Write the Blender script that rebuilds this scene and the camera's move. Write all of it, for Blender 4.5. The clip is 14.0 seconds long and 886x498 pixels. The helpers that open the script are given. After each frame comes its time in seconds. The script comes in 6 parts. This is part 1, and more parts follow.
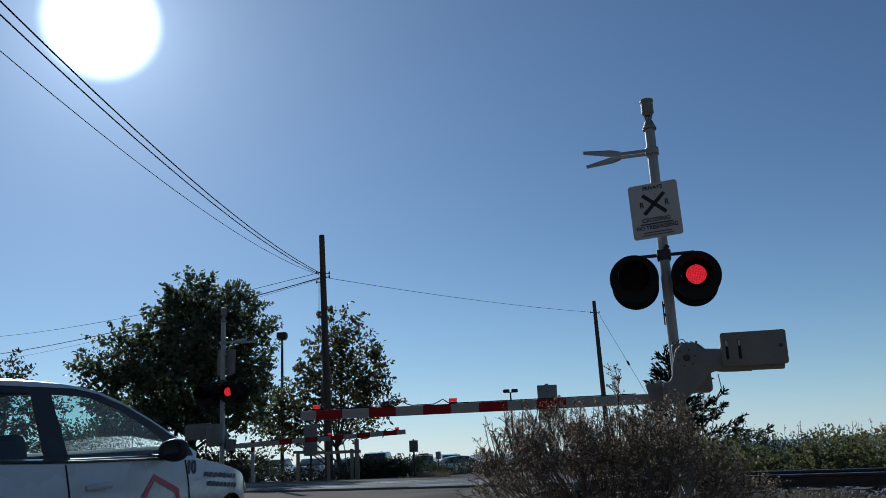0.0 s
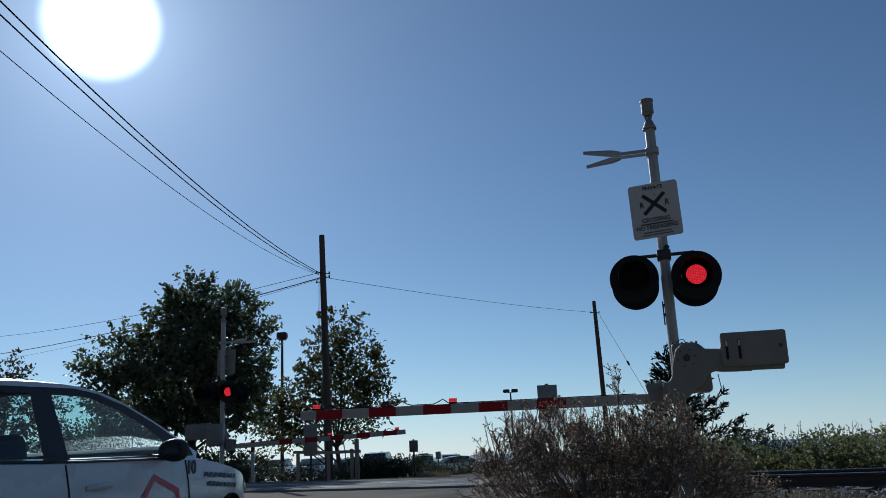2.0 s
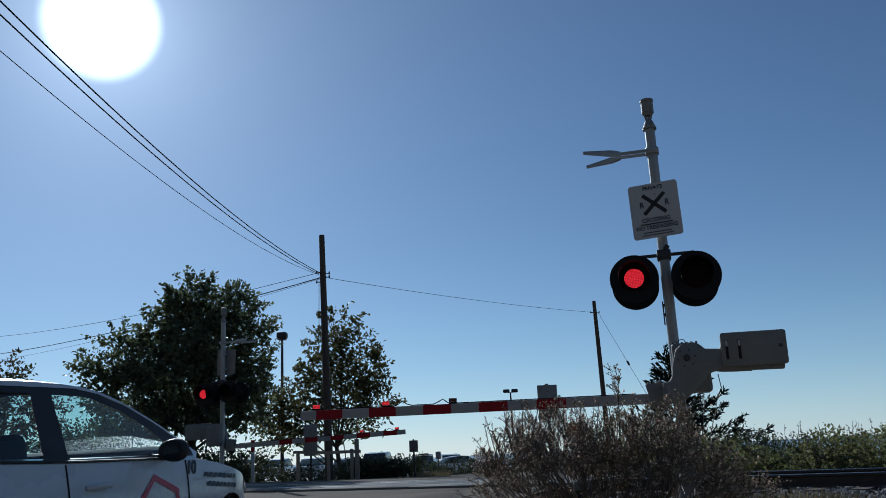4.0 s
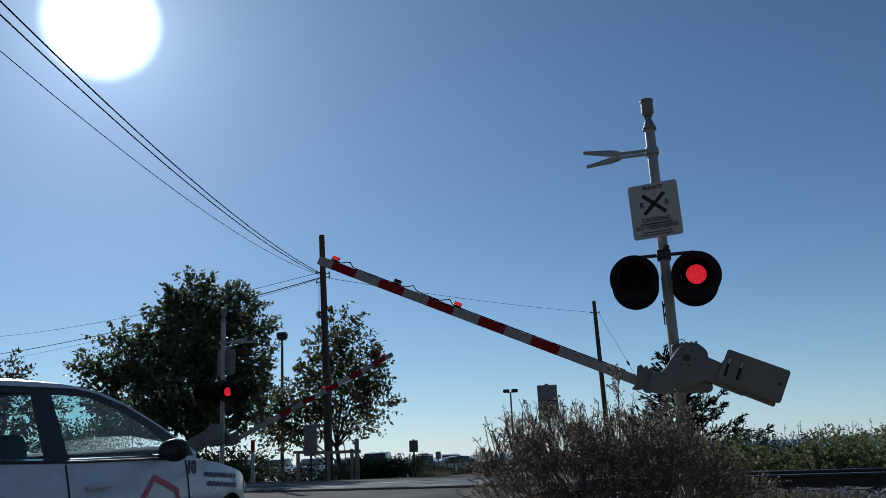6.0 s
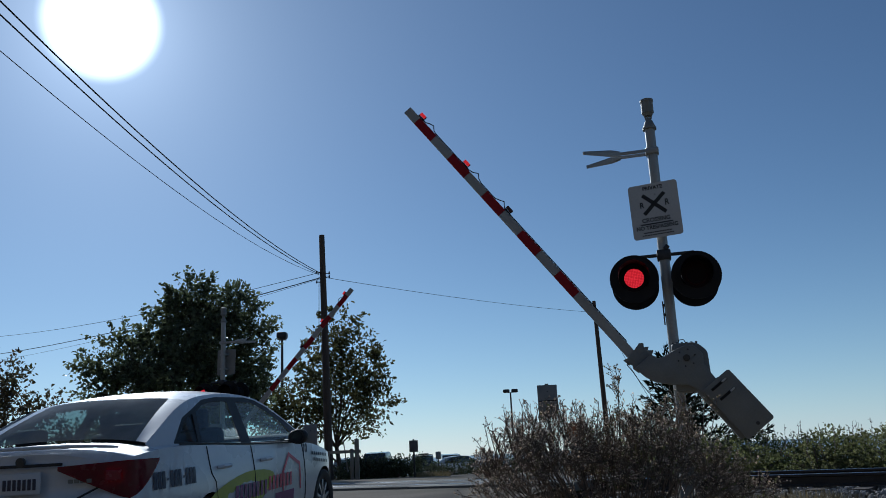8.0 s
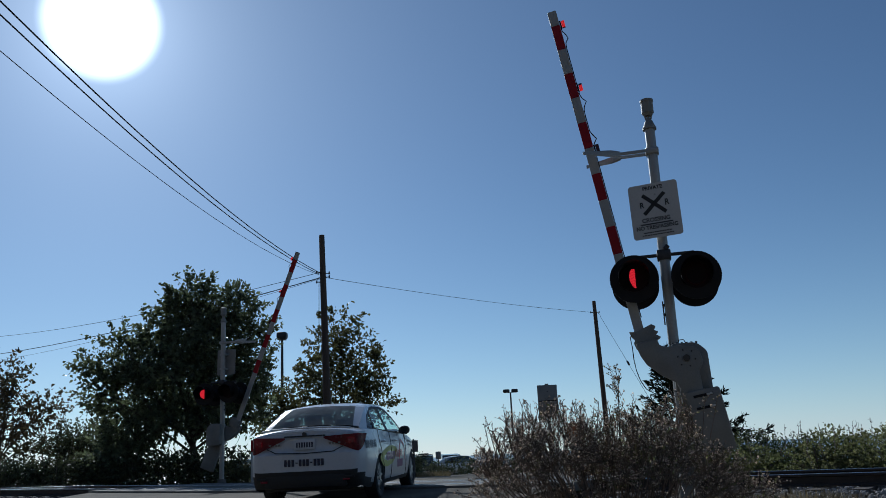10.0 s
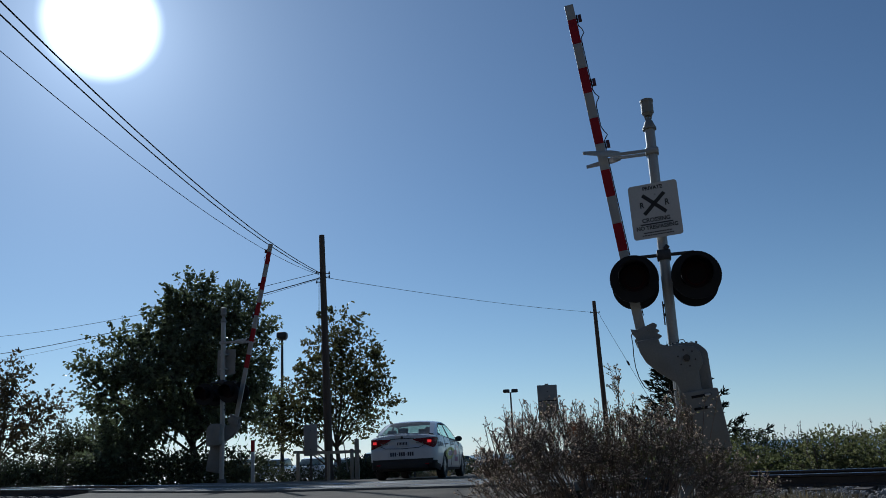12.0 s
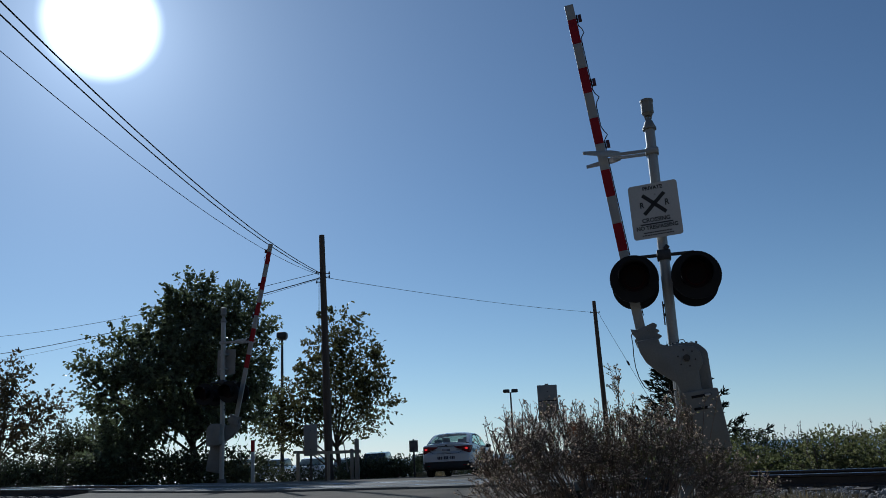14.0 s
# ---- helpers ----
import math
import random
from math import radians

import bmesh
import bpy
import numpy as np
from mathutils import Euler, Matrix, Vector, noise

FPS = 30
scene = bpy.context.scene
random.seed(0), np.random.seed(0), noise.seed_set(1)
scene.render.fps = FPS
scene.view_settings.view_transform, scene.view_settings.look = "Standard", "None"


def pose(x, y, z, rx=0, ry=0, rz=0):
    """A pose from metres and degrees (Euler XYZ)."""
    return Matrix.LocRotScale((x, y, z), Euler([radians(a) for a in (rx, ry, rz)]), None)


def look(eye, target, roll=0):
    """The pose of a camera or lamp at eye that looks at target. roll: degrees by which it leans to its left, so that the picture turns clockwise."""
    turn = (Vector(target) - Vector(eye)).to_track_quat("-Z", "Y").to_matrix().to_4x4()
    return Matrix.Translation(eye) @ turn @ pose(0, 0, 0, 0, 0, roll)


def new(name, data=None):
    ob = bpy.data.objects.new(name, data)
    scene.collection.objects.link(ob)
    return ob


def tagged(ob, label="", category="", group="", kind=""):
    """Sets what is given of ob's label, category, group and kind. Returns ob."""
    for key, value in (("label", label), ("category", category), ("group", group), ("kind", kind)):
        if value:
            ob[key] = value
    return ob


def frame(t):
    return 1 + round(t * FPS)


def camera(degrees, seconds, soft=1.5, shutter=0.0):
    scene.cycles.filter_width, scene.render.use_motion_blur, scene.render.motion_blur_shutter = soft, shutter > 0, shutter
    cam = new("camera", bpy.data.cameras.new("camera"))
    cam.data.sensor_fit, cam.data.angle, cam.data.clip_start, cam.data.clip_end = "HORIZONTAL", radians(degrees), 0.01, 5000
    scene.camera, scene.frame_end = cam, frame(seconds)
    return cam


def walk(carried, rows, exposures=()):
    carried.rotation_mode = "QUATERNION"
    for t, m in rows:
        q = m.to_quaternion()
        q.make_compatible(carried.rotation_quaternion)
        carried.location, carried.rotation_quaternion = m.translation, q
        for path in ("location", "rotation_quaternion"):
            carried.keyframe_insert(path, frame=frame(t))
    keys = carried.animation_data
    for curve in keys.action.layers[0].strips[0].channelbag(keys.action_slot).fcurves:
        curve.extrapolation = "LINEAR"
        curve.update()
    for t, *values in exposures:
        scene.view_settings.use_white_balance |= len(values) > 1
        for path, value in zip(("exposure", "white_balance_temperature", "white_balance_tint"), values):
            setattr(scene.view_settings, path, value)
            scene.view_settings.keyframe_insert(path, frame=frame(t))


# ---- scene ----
import collections

# camera: it stands still, low above the verge, tilted up and leaning a little
cam = camera(55.19, 14.0, soft=0.8)
EYE = Vector((0, 0, 0.635))
CAM_POSE = Matrix.Translation(EYE) @ pose(0, 0, 0, 90 + 13.62, 0, 0) @ pose(0, 0, 0, 0, 0, -2.92)
walk(cam, [(0.0, CAM_POSE), (14.0, CAM_POSE)], exposures=[(0.0, -0.5, 5350, 8), (14.0, -0.5, 5350, 8)])

# light: low late sun ahead of the camera, clear sky
SUN_AZ, SUN_EL = radians(-23.25), radians(27.6)
SUN_DIR = Vector((math.sin(SUN_AZ) * math.cos(SUN_EL), math.cos(SUN_AZ) * math.cos(SUN_EL), math.sin(SUN_EL)))


def build_light():
    w = bpy.data.worlds.new("world")
    scene.world = w
    w.use_nodes = True
    nt = w.node_tree
    nt.nodes.clear()
    N, L = nt.nodes.new, nt.links.new
    sky = N("ShaderNodeTexSky")
    sky.sky_type, sky.sun_disc = "NISHITA", False
    sky.sun_elevation, sky.sun_rotation = SUN_EL, SUN_AZ
    sky.altitude, sky.air_density, sky.dust_density, sky.ozone_density = 10, 1.0, 0.1, 3.5
    bg = N("ShaderNodeBackground")
    bg.inputs["Strength"].default_value = 0.066
    L(sky.outputs[0], bg.inputs["Color"])
    # the overblown sun and the bright air round it
    tc, dot, acos = N("ShaderNodeTexCoord"), N("ShaderNodeVectorMath"), N("ShaderNodeMath")
    nrm = N("ShaderNodeVectorMath")
    nrm.operation = "NORMALIZE"
    L(tc.outputs["Generated"], nrm.inputs[0])
    dot.operation = "DOT_PRODUCT"
    dot.inputs[1].default_value = SUN_DIR
    L(nrm.outputs[0], dot.inputs[0])
    acos.operation = "ARCCOSINE"
    acos.use_clamp = False
    L(dot.outputs["Value"], acos.inputs[0])

    def falloff(width, gain):
        a, b, c = N("ShaderNodeMath"), N("ShaderNodeMath"), N("ShaderNodeMath")
        a.operation, b.operation, c.operation = "DIVIDE", "EXPONENT", "MULTIPLY"
        L(acos.outputs[0], a.inputs[0])
        a.inputs[1].default_value = -radians(width)
        L(a.outputs[0], b.inputs[0])
        L(b.outputs[0], c.inputs[0])
        c.inputs[1].default_value = gain
        return c.outputs[0]

    disc = N("ShaderNodeMapRange")
    disc.interpolation_type = "SMOOTHSTEP"
    for i, v in zip((1, 2, 3, 4), (radians(3.85), radians(2.2), 0.0, 2.4)):
        disc.inputs[i].default_value = v
    L(acos.outputs[0], disc.inputs[0])
    # sea haze low over the horizon
    sep, hz = N("ShaderNodeSeparateXYZ"), [N("ShaderNodeMath") for _ in range(4)]
    L(nrm.outputs[0], sep.inputs[0])
    for n, op in zip(hz, ("ABSOLUTE", "DIVIDE", "EXPONENT", "MULTIPLY")):
        n.operation = op
    L(sep.outputs["Z"], hz[0].inputs[0])
    for a, b in zip(hz, hz[1:]):
        L(a.outputs[0], b.inputs[0])
    hz[1].inputs[1].default_value = -0.115
    hz[3].inputs[1].default_value = 0.38
    haze = hz[3].outputs[0]
    out = bg.outputs[0]
    for sock, col in ((disc.outputs[0], (1.0, 1.0, 0.99, 1)), (falloff(3.0, 0.8), (0.93, 0.97, 1.0, 1)), (falloff(11.0, 0.13), (1.0, 0.93, 0.80, 1)), (falloff(20.0, 0.28), (0.76, 0.93, 1.0, 1)), (haze, (0.58, 0.85, 1.0, 1))):
        e, add = N("ShaderNodeBackground"), N("ShaderNodeAddShader")
        e.inputs["Color"].default_value = col
        L(sock, e.inputs["Strength"])
        L(out, add.inputs[0]), L(e.outputs[0], add.inputs[1])
        out = add.outputs[0]
    o = N("ShaderNodeOutputWorld")
    L(out, o.inputs["Surface"])
    sun = bpy.data.lights.new("sun", "SUN")
    sun.energy, sun.angle, sun.color = 5.0, radians(0.55), (1.0, 0.93, 0.82)
    s = new("sun", sun)
    s.matrix_world = look(SUN_DIR * 200, (0, 0, 0))


build_light()


# ---- materials ----
MATS = {}


def mat(name, color, rough=0.7, metal=0.0, vary=0.25, scale=6.0, fine=60.0, bump=0.0, spec=0.5, island=0.0, trans=0.0, coat=0.0, tint=None, stretch=(1, 1, 1)):
    """Procedural surface: base colour broken up at two scales, with fine relief."""
    if name in MATS:
        return MATS[name]
    m = bpy.data.materials.new(name)
    MATS[name] = m
    m.use_nodes = True
    nt = m.node_tree
    N, L = nt.nodes.new, nt.links.new
    b = nt.nodes["Principled BSDF"]
    b.inputs["Metallic"].default_value = metal
    b.inputs["Specular IOR Level"].default_value = spec
    b.inputs["Coat Weight"].default_value = coat
    tc, mp = N("ShaderNodeTexCoord"), N("ShaderNodeMapping")
    mp.inputs["Scale"].default_value = stretch
    L(tc.outputs["Object"], mp.inputs["Vector"])
    n1, n2 = N("ShaderNodeTexNoise"), N("ShaderNodeTexNoise")
    for n, s, d in ((n1, scale, 4), (n2, fine, 3)):
        n.inputs["Scale"].default_value, n.inputs["Detail"].default_value = s, d
        L(mp.outputs[0], n.inputs["Vector"])
    mix = N("ShaderNodeMath")
    mix.operation = "MULTIPLY_ADD"
    L(n1.outputs["Fac"], mix.inputs[0])
    mix.inputs[1].default_value = 0.6
    half = N("ShaderNodeMath")
    half.operation = "MULTIPLY"
    L(n2.outputs["Fac"], half.inputs[0])
    half.inputs[1].default_value = 0.4
    L(half.outputs[0], mix.inputs[2])
    ramp = N("ShaderNodeValToRGB")
    lo = [c * (1 - vary) for c in color]
    hi = [min(1, c * (1 + vary)) for c in color]
    if tint:
        hi = list(tint)
    ramp.color_ramp.elements[0].position, ramp.color_ramp.elements[1].position = 0.32, 0.68
    ramp.color_ramp.elements[0].color, ramp.color_ramp.elements[1].color = (*lo, 1), (*hi, 1)
    L(mix.outputs[0], ramp.inputs[0])
    col = ramp.outputs[0]
    if island:
        g, hsv, mr = N("ShaderNodeNewGeometry"), N("ShaderNodeHueSaturation"), N("ShaderNodeMapRange")
        L(g.outputs["Random Per Island"], mr.inputs[0])
        mr.inputs[3].default_value, mr.inputs[4].default_value = 1 - island, 1 + island
        L(mr.outputs[0], hsv.inputs["Value"])
        L(col, hsv.inputs["Color"])
        col = hsv.outputs[0]
    L(col, b.inputs["Base Color"])
    rr = N("ShaderNodeMapRange")
    rr.inputs[3].default_value, rr.inputs[4].default_value = max(0.02, rough - 0.1), min(1, rough + 0.1)
    L(n1.outputs["Fac"], rr.inputs[0])
    L(rr.outputs[0], b.inputs["Roughness"])
    if bump:
        bp = N("ShaderNodeBump")
        bp.inputs["Strength"].default_value, bp.inputs["Distance"].default_value = min(1, bump * 20), bump
        L(mix.outputs[0], bp.inputs["Height"])
        L(bp.outputs[0], b.inputs["Normal"])
    if trans:
        t, add = N("ShaderNodeBsdfTranslucent"), N("ShaderNodeMixShader")
        L(col, t.inputs["Color"])
        add.inputs[0].default_value = trans
        L(b.outputs[0], add.inputs[1]), L(t.outputs[0], add.inputs[2])
        L(add.outputs[0], nt.nodes["Material Output"].inputs["Surface"])
    return m


def glow(name, color, strength):
    if name in MATS:
        return MATS[name]
    m = bpy.data.materials.new(name)
    MATS[name] = m
    m.use_nodes = True
    nt = m.node_tree
    b = nt.nodes["Principled BSDF"]
    b.inputs["Base Color"].default_value = (color[0] * 0.12, color[1] * 0.1, color[2] * 0.1, 1)
    b.inputs["Roughness"].default_value = 0.6
    b.inputs["Emission Strength"].default_value = strength
    v = nt.nodes.new("ShaderNodeTexVoronoi")
    v.inputs["Scale"].default_value = 52
    v.inputs["Randomness"].default_value = 0.15
    tc = nt.nodes.new("ShaderNodeTexCoord")
    nt.links.new(tc.outputs["Object"], v.inputs["Vector"])
    r = nt.nodes.new("ShaderNodeValToRGB")
    r.color_ramp.elements[0].color = (min(1, color[0] * 1.3), color[1] + 0.035, color[2] + 0.035, 1)
    r.color_ramp.elements[1].color = (color[0] * 0.42, color[1] * 0.3, color[2] * 0.3, 1)
    r.color_ramp.elements[0].position, r.color_ramp.elements[1].position = 0.2, 0.62
    nt.links.new(v.outputs["Distance"], r.inputs[0])
    nt.links.new(r.outputs[0], b.inputs["Emission Color"])
    return m


def glass(name, color=(0.75, 0.85, 0.82), rough=0.02, sheen_film=0.0):
    """Thin tinted pane: mostly clear, with a gloss that grows towards grazing."""
    if name in MATS:
        return MATS[name]
    m = bpy.data.materials.new(name)
    MATS[name] = m
    m.use_nodes = True
    nt = m.node_tree
    nt.nodes.clear()
    N, L = nt.nodes.new, nt.links.new
    t, g, mx, fr, o = N("ShaderNodeBsdfTransparent"), N("ShaderNodeBsdfGlossy"), N("ShaderNodeMixShader"), N("ShaderNodeLayerWeight"), N("ShaderNodeOutputMaterial")
    t.inputs["Color"].default_value = (*color, 1)
    g.inputs["Roughness"].default_value = rough
    g.inputs["Color"].default_value = (0.95, 0.97, 1, 1)
    fr.inputs["Blend"].default_value = 0.5
    pw, sc = N("ShaderNodeMath"), N("ShaderNodeMath")
    pw.operation, sc.operation = "POWER", "MULTIPLY_ADD"
    pw.inputs[1].default_value, sc.inputs[1].default_value, sc.inputs[2].default_value = 4.0, 0.3, 0.045
    L(fr.outputs["Facing"], pw.inputs[0]), L(pw.outputs[0], sc.inputs[0])
    L(sc.outputs[0], mx.inputs[0]), L(t.outputs[0], mx.inputs[1]), L(g.outputs[0], mx.inputs[2])
    out = mx.outputs[0]
    if sheen_film:                     # a pale scattering film that stands in for the pane's milky reflection
        d, dm, tc, nz, mr = N("ShaderNodeBsdfTranslucent"), N("ShaderNodeMixShader"), N("ShaderNodeTexCoord"), N("ShaderNodeTexNoise"), N("ShaderNodeMapRange")
        df, both = N("ShaderNodeBsdfDiffuse"), N("ShaderNodeMixShader")
        for n in (d, df):
            n.inputs["Color"].default_value = (0.62, 0.60, 0.55, 1)
        L(d.outputs[0], both.inputs[1]), L(df.outputs[0], both.inputs[2])
        nz.inputs["Scale"].default_value = 5.0
        L(tc.outputs["Object"], nz.inputs["Vector"]), L(nz.outputs["Fac"], mr.inputs[0])
        mr.inputs[3].default_value, mr.inputs[4].default_value = sheen_film * 0.6, sheen_film * 1.4
        L(mr.outputs[0], dm.inputs[0]), L(out, dm.inputs[1]), L(both.outputs[0], dm.inputs[2])
        out = dm.outputs[0]
    L(out, o.inputs["Surface"])
    return m


GALV = mat("galvanised_paint", (0.31, 0.31, 0.295), 0.42, 0.25, 0.14, 3, 40, 0.001)
GREY = mat("grey_enamel", (0.19, 0.19, 0.175), 0.6, 0.0, 0.16, 4, 50, 0.0015)
BLACK = mat("black_enamel", (0.008, 0.008, 0.009), 0.6, 0.0, 0.3, 6, 60, 0.0008, spec=0.25)
RED_SHEET = mat("red_reflective", (0.25, 0.008, 0.014), 0.5, 0.0, 0.12, 5, 90, 0.0004, spec=0.2)
WHITE_SHEET = mat("white_reflective", (0.30, 0.295, 0.28), 0.5, 0.0, 0.1, 5, 90, 0.0004)
SIGN_WHITE = mat("sign_white", (0.47, 0.465, 0.45), 0.5, 0.0, 0.1, 3, 40, 0.0003)
SIGN_BACK = mat("sign_back", (0.22, 0.215, 0.20), 0.55, 0.2, 0.15, 3, 40, 0.0005)
INK = mat("sign_ink", (0.01, 0.01, 0.012), 0.5, 0.0, 0.2)
STEEL = mat("rail_steel", (0.045, 0.036, 0.03), 0.75, 0.15, 0.3, 3, 40, 0.001)
RAIL_TOP = mat("rail_running_surface", (0.55, 0.55, 0.55), 0.22, 1.0, 0.1, 2, 60)
RUBBER = mat("rubber", (0.018, 0.018, 0.019), 0.75, 0.0, 0.25, 10, 90, 0.0008)
DARK_METAL = mat("dark_metal", (0.05, 0.05, 0.05), 0.5, 0.4, 0.3, 8, 60, 0.0005)
CABLE = mat("cable_black", (0.012, 0.012, 0.013), 0.6)
OLD_WOOD = mat("creosoted_wood", (0.085, 0.062, 0.046), 0.85, 0.0, 0.35, 2, 30, 0.004, stretch=(6, 6, 0.6))
POST_WOOD = mat("weathered_wood", (0.25, 0.22, 0.18), 0.85, 0.0, 0.25, 3, 40, 0.002, stretch=(5, 5, 0.8))
LED_RED = glow("led_red", (1.0, 0.015, 0.03), 1.5)
LAMP_RED = glow("lamp_red_lit", (1.0, 0.012, 0.015), 1.0)
LENS_DARK = mat("lens_unlit", (0.006, 0.003, 0.004), 0.6, 0.0, 0.2, spec=0.15)
LENS_RED = mat("lens_red", (0.05, 0.004, 0.005), 0.3, 0.0, 0.2)


# ---- mesh helpers ----
def mesh_of(name, bm, materials, smooth=False, angle=40):
    me = bpy.data.meshes.new(name)
    bm.normal_update()
    bm.to_mesh(me)
    bm.free()
    for m in materials if isinstance(materials, (list, tuple)) else [materials]:
        me.materials.append(m)
    if smooth:
        me.shade_smooth()
        me.set_sharp_from_angle(angle=radians(angle))
    return me


def thing(name, m=None, label="", category="", group="", kind=""):
    """An Empty at the base of a thing."""
    ob = tagged(new(name), label, category, group, kind)
    if m is not None:
        ob.matrix_world = m
    return ob


def part(name, bm, material, parent=None, label="", m=None, smooth=True, angle=40):
    ob = new(name, mesh_of(name, bm, material, smooth, angle))
    if m is not None:
        ob.matrix_basis = m
    if parent is not None:
        ob.parent = parent
    return tagged(ob, label)


def solid(name, bm, material, label, category, group="", kind="", m=None, smooth=True):
    ob = part(name, bm, material, None, label, m, smooth)
    return tagged(ob, "", category, group, kind)


def box(bm, lo, hi, bevel=0.0, m=None, index=0):
    g = bmesh.ops.create_cube(bm, size=1)
    vs = g["verts"]
    c = [(a + b) / 2 for a, b in zip(lo, hi)]
    d = [abs(b - a) for a, b in zip(lo, hi)]
    for v in vs:
        v.co = Vector((c[i] + v.co[i] * d[i] for i in range(3)))
    fs = list({f for v in vs for f in v.link_faces})
    if bevel:
        es = list({e for v in vs for e in v.link_edges})
        r = bmesh.ops.bevel(bm, geom=es, offset=bevel, segments=2, profile=0.5, affect="EDGES")
        fs = list({f for v in r["verts"] for f in v.link_faces} | {f for f in fs if f.is_valid})
        vs = list({v for f in fs for v in f.verts})
    for f in fs:
        f.material_index = index
    if m is not None:
        bmesh.ops.transform(bm, matrix=m, verts=vs)
    return vs


def tube(bm, a, b, r1, r2=None, n=16, index=0, caps=True):
    a, b = Vector(a), Vector(b)
    r2 = r1 if r2 is None else r2
    q = (b - a).to_track_quat("Z", "Y").to_matrix().to_4x4()
    g = bmesh.ops.create_cone(bm, cap_ends=caps, segments=n, radius1=r1, radius2=r2, depth=(b - a).length, matrix=Matrix.Translation((a + b) / 2) @ q)
    for v in g["verts"]:
        for f in v.link_faces:
            f.material_index = index
    return g["verts"]


def path_tube(bm, pts, r, n=6, index=0):
    """A bent round bar through the points."""
    pts = [Vector(p) for p in pts]
    rings = []
    for i, p in enumerate(pts):
        d = (pts[min(i + 1, len(pts) - 1)] - pts[max(i - 1, 0)]).normalized()
        q = d.to_track_quat("Z", "Y")
        rr = r[i] if isinstance(r, (list, tuple)) else r
        rings.append([bm.verts.new(p + q @ Vector((math.cos(k * math.tau / n) * rr, math.sin(k * math.tau / n) * rr, 0))) for k in range(n)])
    for a, b in zip(rings, rings[1:]):
        for k in range(n):
            bm.faces.new((a[k], a[(k + 1) % n], b[(k + 1) % n], b[k])).material_index = index
    bm.faces.new(rings[0][::-1]).material_index = index
    bm.faces.new(rings[-1]).material_index = index


def plate(bm, outline, y0, y1, bevel=0.0, index=0):
    """A plate cut to an outline in x, z and extruded along y."""
    a = [bm.verts.new((x, y0, z)) for x, z in outline]
    b = [bm.verts.new((x, y1, z)) for x, z in outline]
    fs = [bm.faces.new(a), bm.faces.new(b[::-1])]
    n = len(outline)
    for i in range(n):
        fs.append(bm.faces.new((a[(i + 1) % n], a[i], b[i], b[(i + 1) % n])))
    bmesh.ops.recalc_face_normals(bm, faces=fs)
    if bevel:
        es = list({e for f in fs[:2] for e in f.edges})
        bmesh.ops.bevel(bm, geom=es, offset=bevel, segments=2, profile=0.5, affect="EDGES")
    for f in fs:
        if f.is_valid:
            f.material_index = index


def text_mesh(body, size, depth=0.0015, align="CENTER"):
    cu = bpy.data.curves.new("lettering", "FONT")
    cu.body, cu.size, cu.extrude, cu.align_x, cu.align_y = body, size, depth, align, "CENTER"
    cu.resolution_u = 3
    cu.offset = size * 0.032
    ob = bpy.data.objects.new("lettering", cu)
    me = bpy.data.meshes.new_from_object(ob)
    bpy.data.objects.remove(ob)
    bm = bmesh.new()
    bm.from_mesh(me)
    bpy.data.meshes.remove(me)
    return bm


# ---- ground, road, track ----
TRACK_C = Vector((5.61, 12.29))          # a point on the track's centre line
TRACK_D = Vector((-0.821, 0.571)).normalized()
TRACK_N = Vector((0.571, 0.821)).normalized()   # towards the sea
ROAD_D = Vector((math.sin(radians(8.0)), math.cos(radians(8.0))))
ROAD_X = Vector((ROAD_D.y, -ROAD_D.x))
# ground heights; below -20 an unseen bank is added to cut sky light
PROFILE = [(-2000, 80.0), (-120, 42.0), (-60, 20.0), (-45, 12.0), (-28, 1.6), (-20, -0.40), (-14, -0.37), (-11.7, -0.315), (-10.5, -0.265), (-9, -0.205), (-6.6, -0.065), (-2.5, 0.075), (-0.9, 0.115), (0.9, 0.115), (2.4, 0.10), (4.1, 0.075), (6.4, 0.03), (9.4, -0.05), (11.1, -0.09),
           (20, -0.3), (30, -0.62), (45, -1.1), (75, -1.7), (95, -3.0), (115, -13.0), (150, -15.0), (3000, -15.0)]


def smooth01(x):
    x = max(0.0, min(1.0, x))
    return x * x * (3 - 2 * x)


def track_uv(x, y):
    d = Vector((x, y)) - TRACK_C
    return d.dot(TRACK_D), d.dot(TRACK_N)


def rail_z(u):
    return 0.125 + 0.18 * smooth01((u - 9) / 14)


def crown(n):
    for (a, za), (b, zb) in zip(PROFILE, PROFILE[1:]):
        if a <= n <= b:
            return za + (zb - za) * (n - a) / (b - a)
    return PROFILE[-1][1]


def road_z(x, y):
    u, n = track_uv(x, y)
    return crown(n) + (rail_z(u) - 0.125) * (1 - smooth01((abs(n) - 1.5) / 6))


def road_side(x, y):
    """Distance from the road's middle, which bends away to the sea side car park."""
    d = Vector((x, y)) - Vector((-1.9, 14.5))
    return d.dot(ROAD_X)


def ground_z(x, y):
    u, n = track_uv(x, y)
    z = road_z(x, y)
    side = road_side(x, y)
    off = 1 - smooth01((5.6 - abs(side + 1.9)) / 0.5)
    if n > 5:
        off *= 1 - smooth01((n - 5) / 4)
    z -= 0.24 * off * (1 - smooth01((abs(n) - 2.0) / 3.5))
    z += 0.035 * off * noise.noise(Vector((x * 0.7, y * 0.7, 0)))
    return z - 0.03


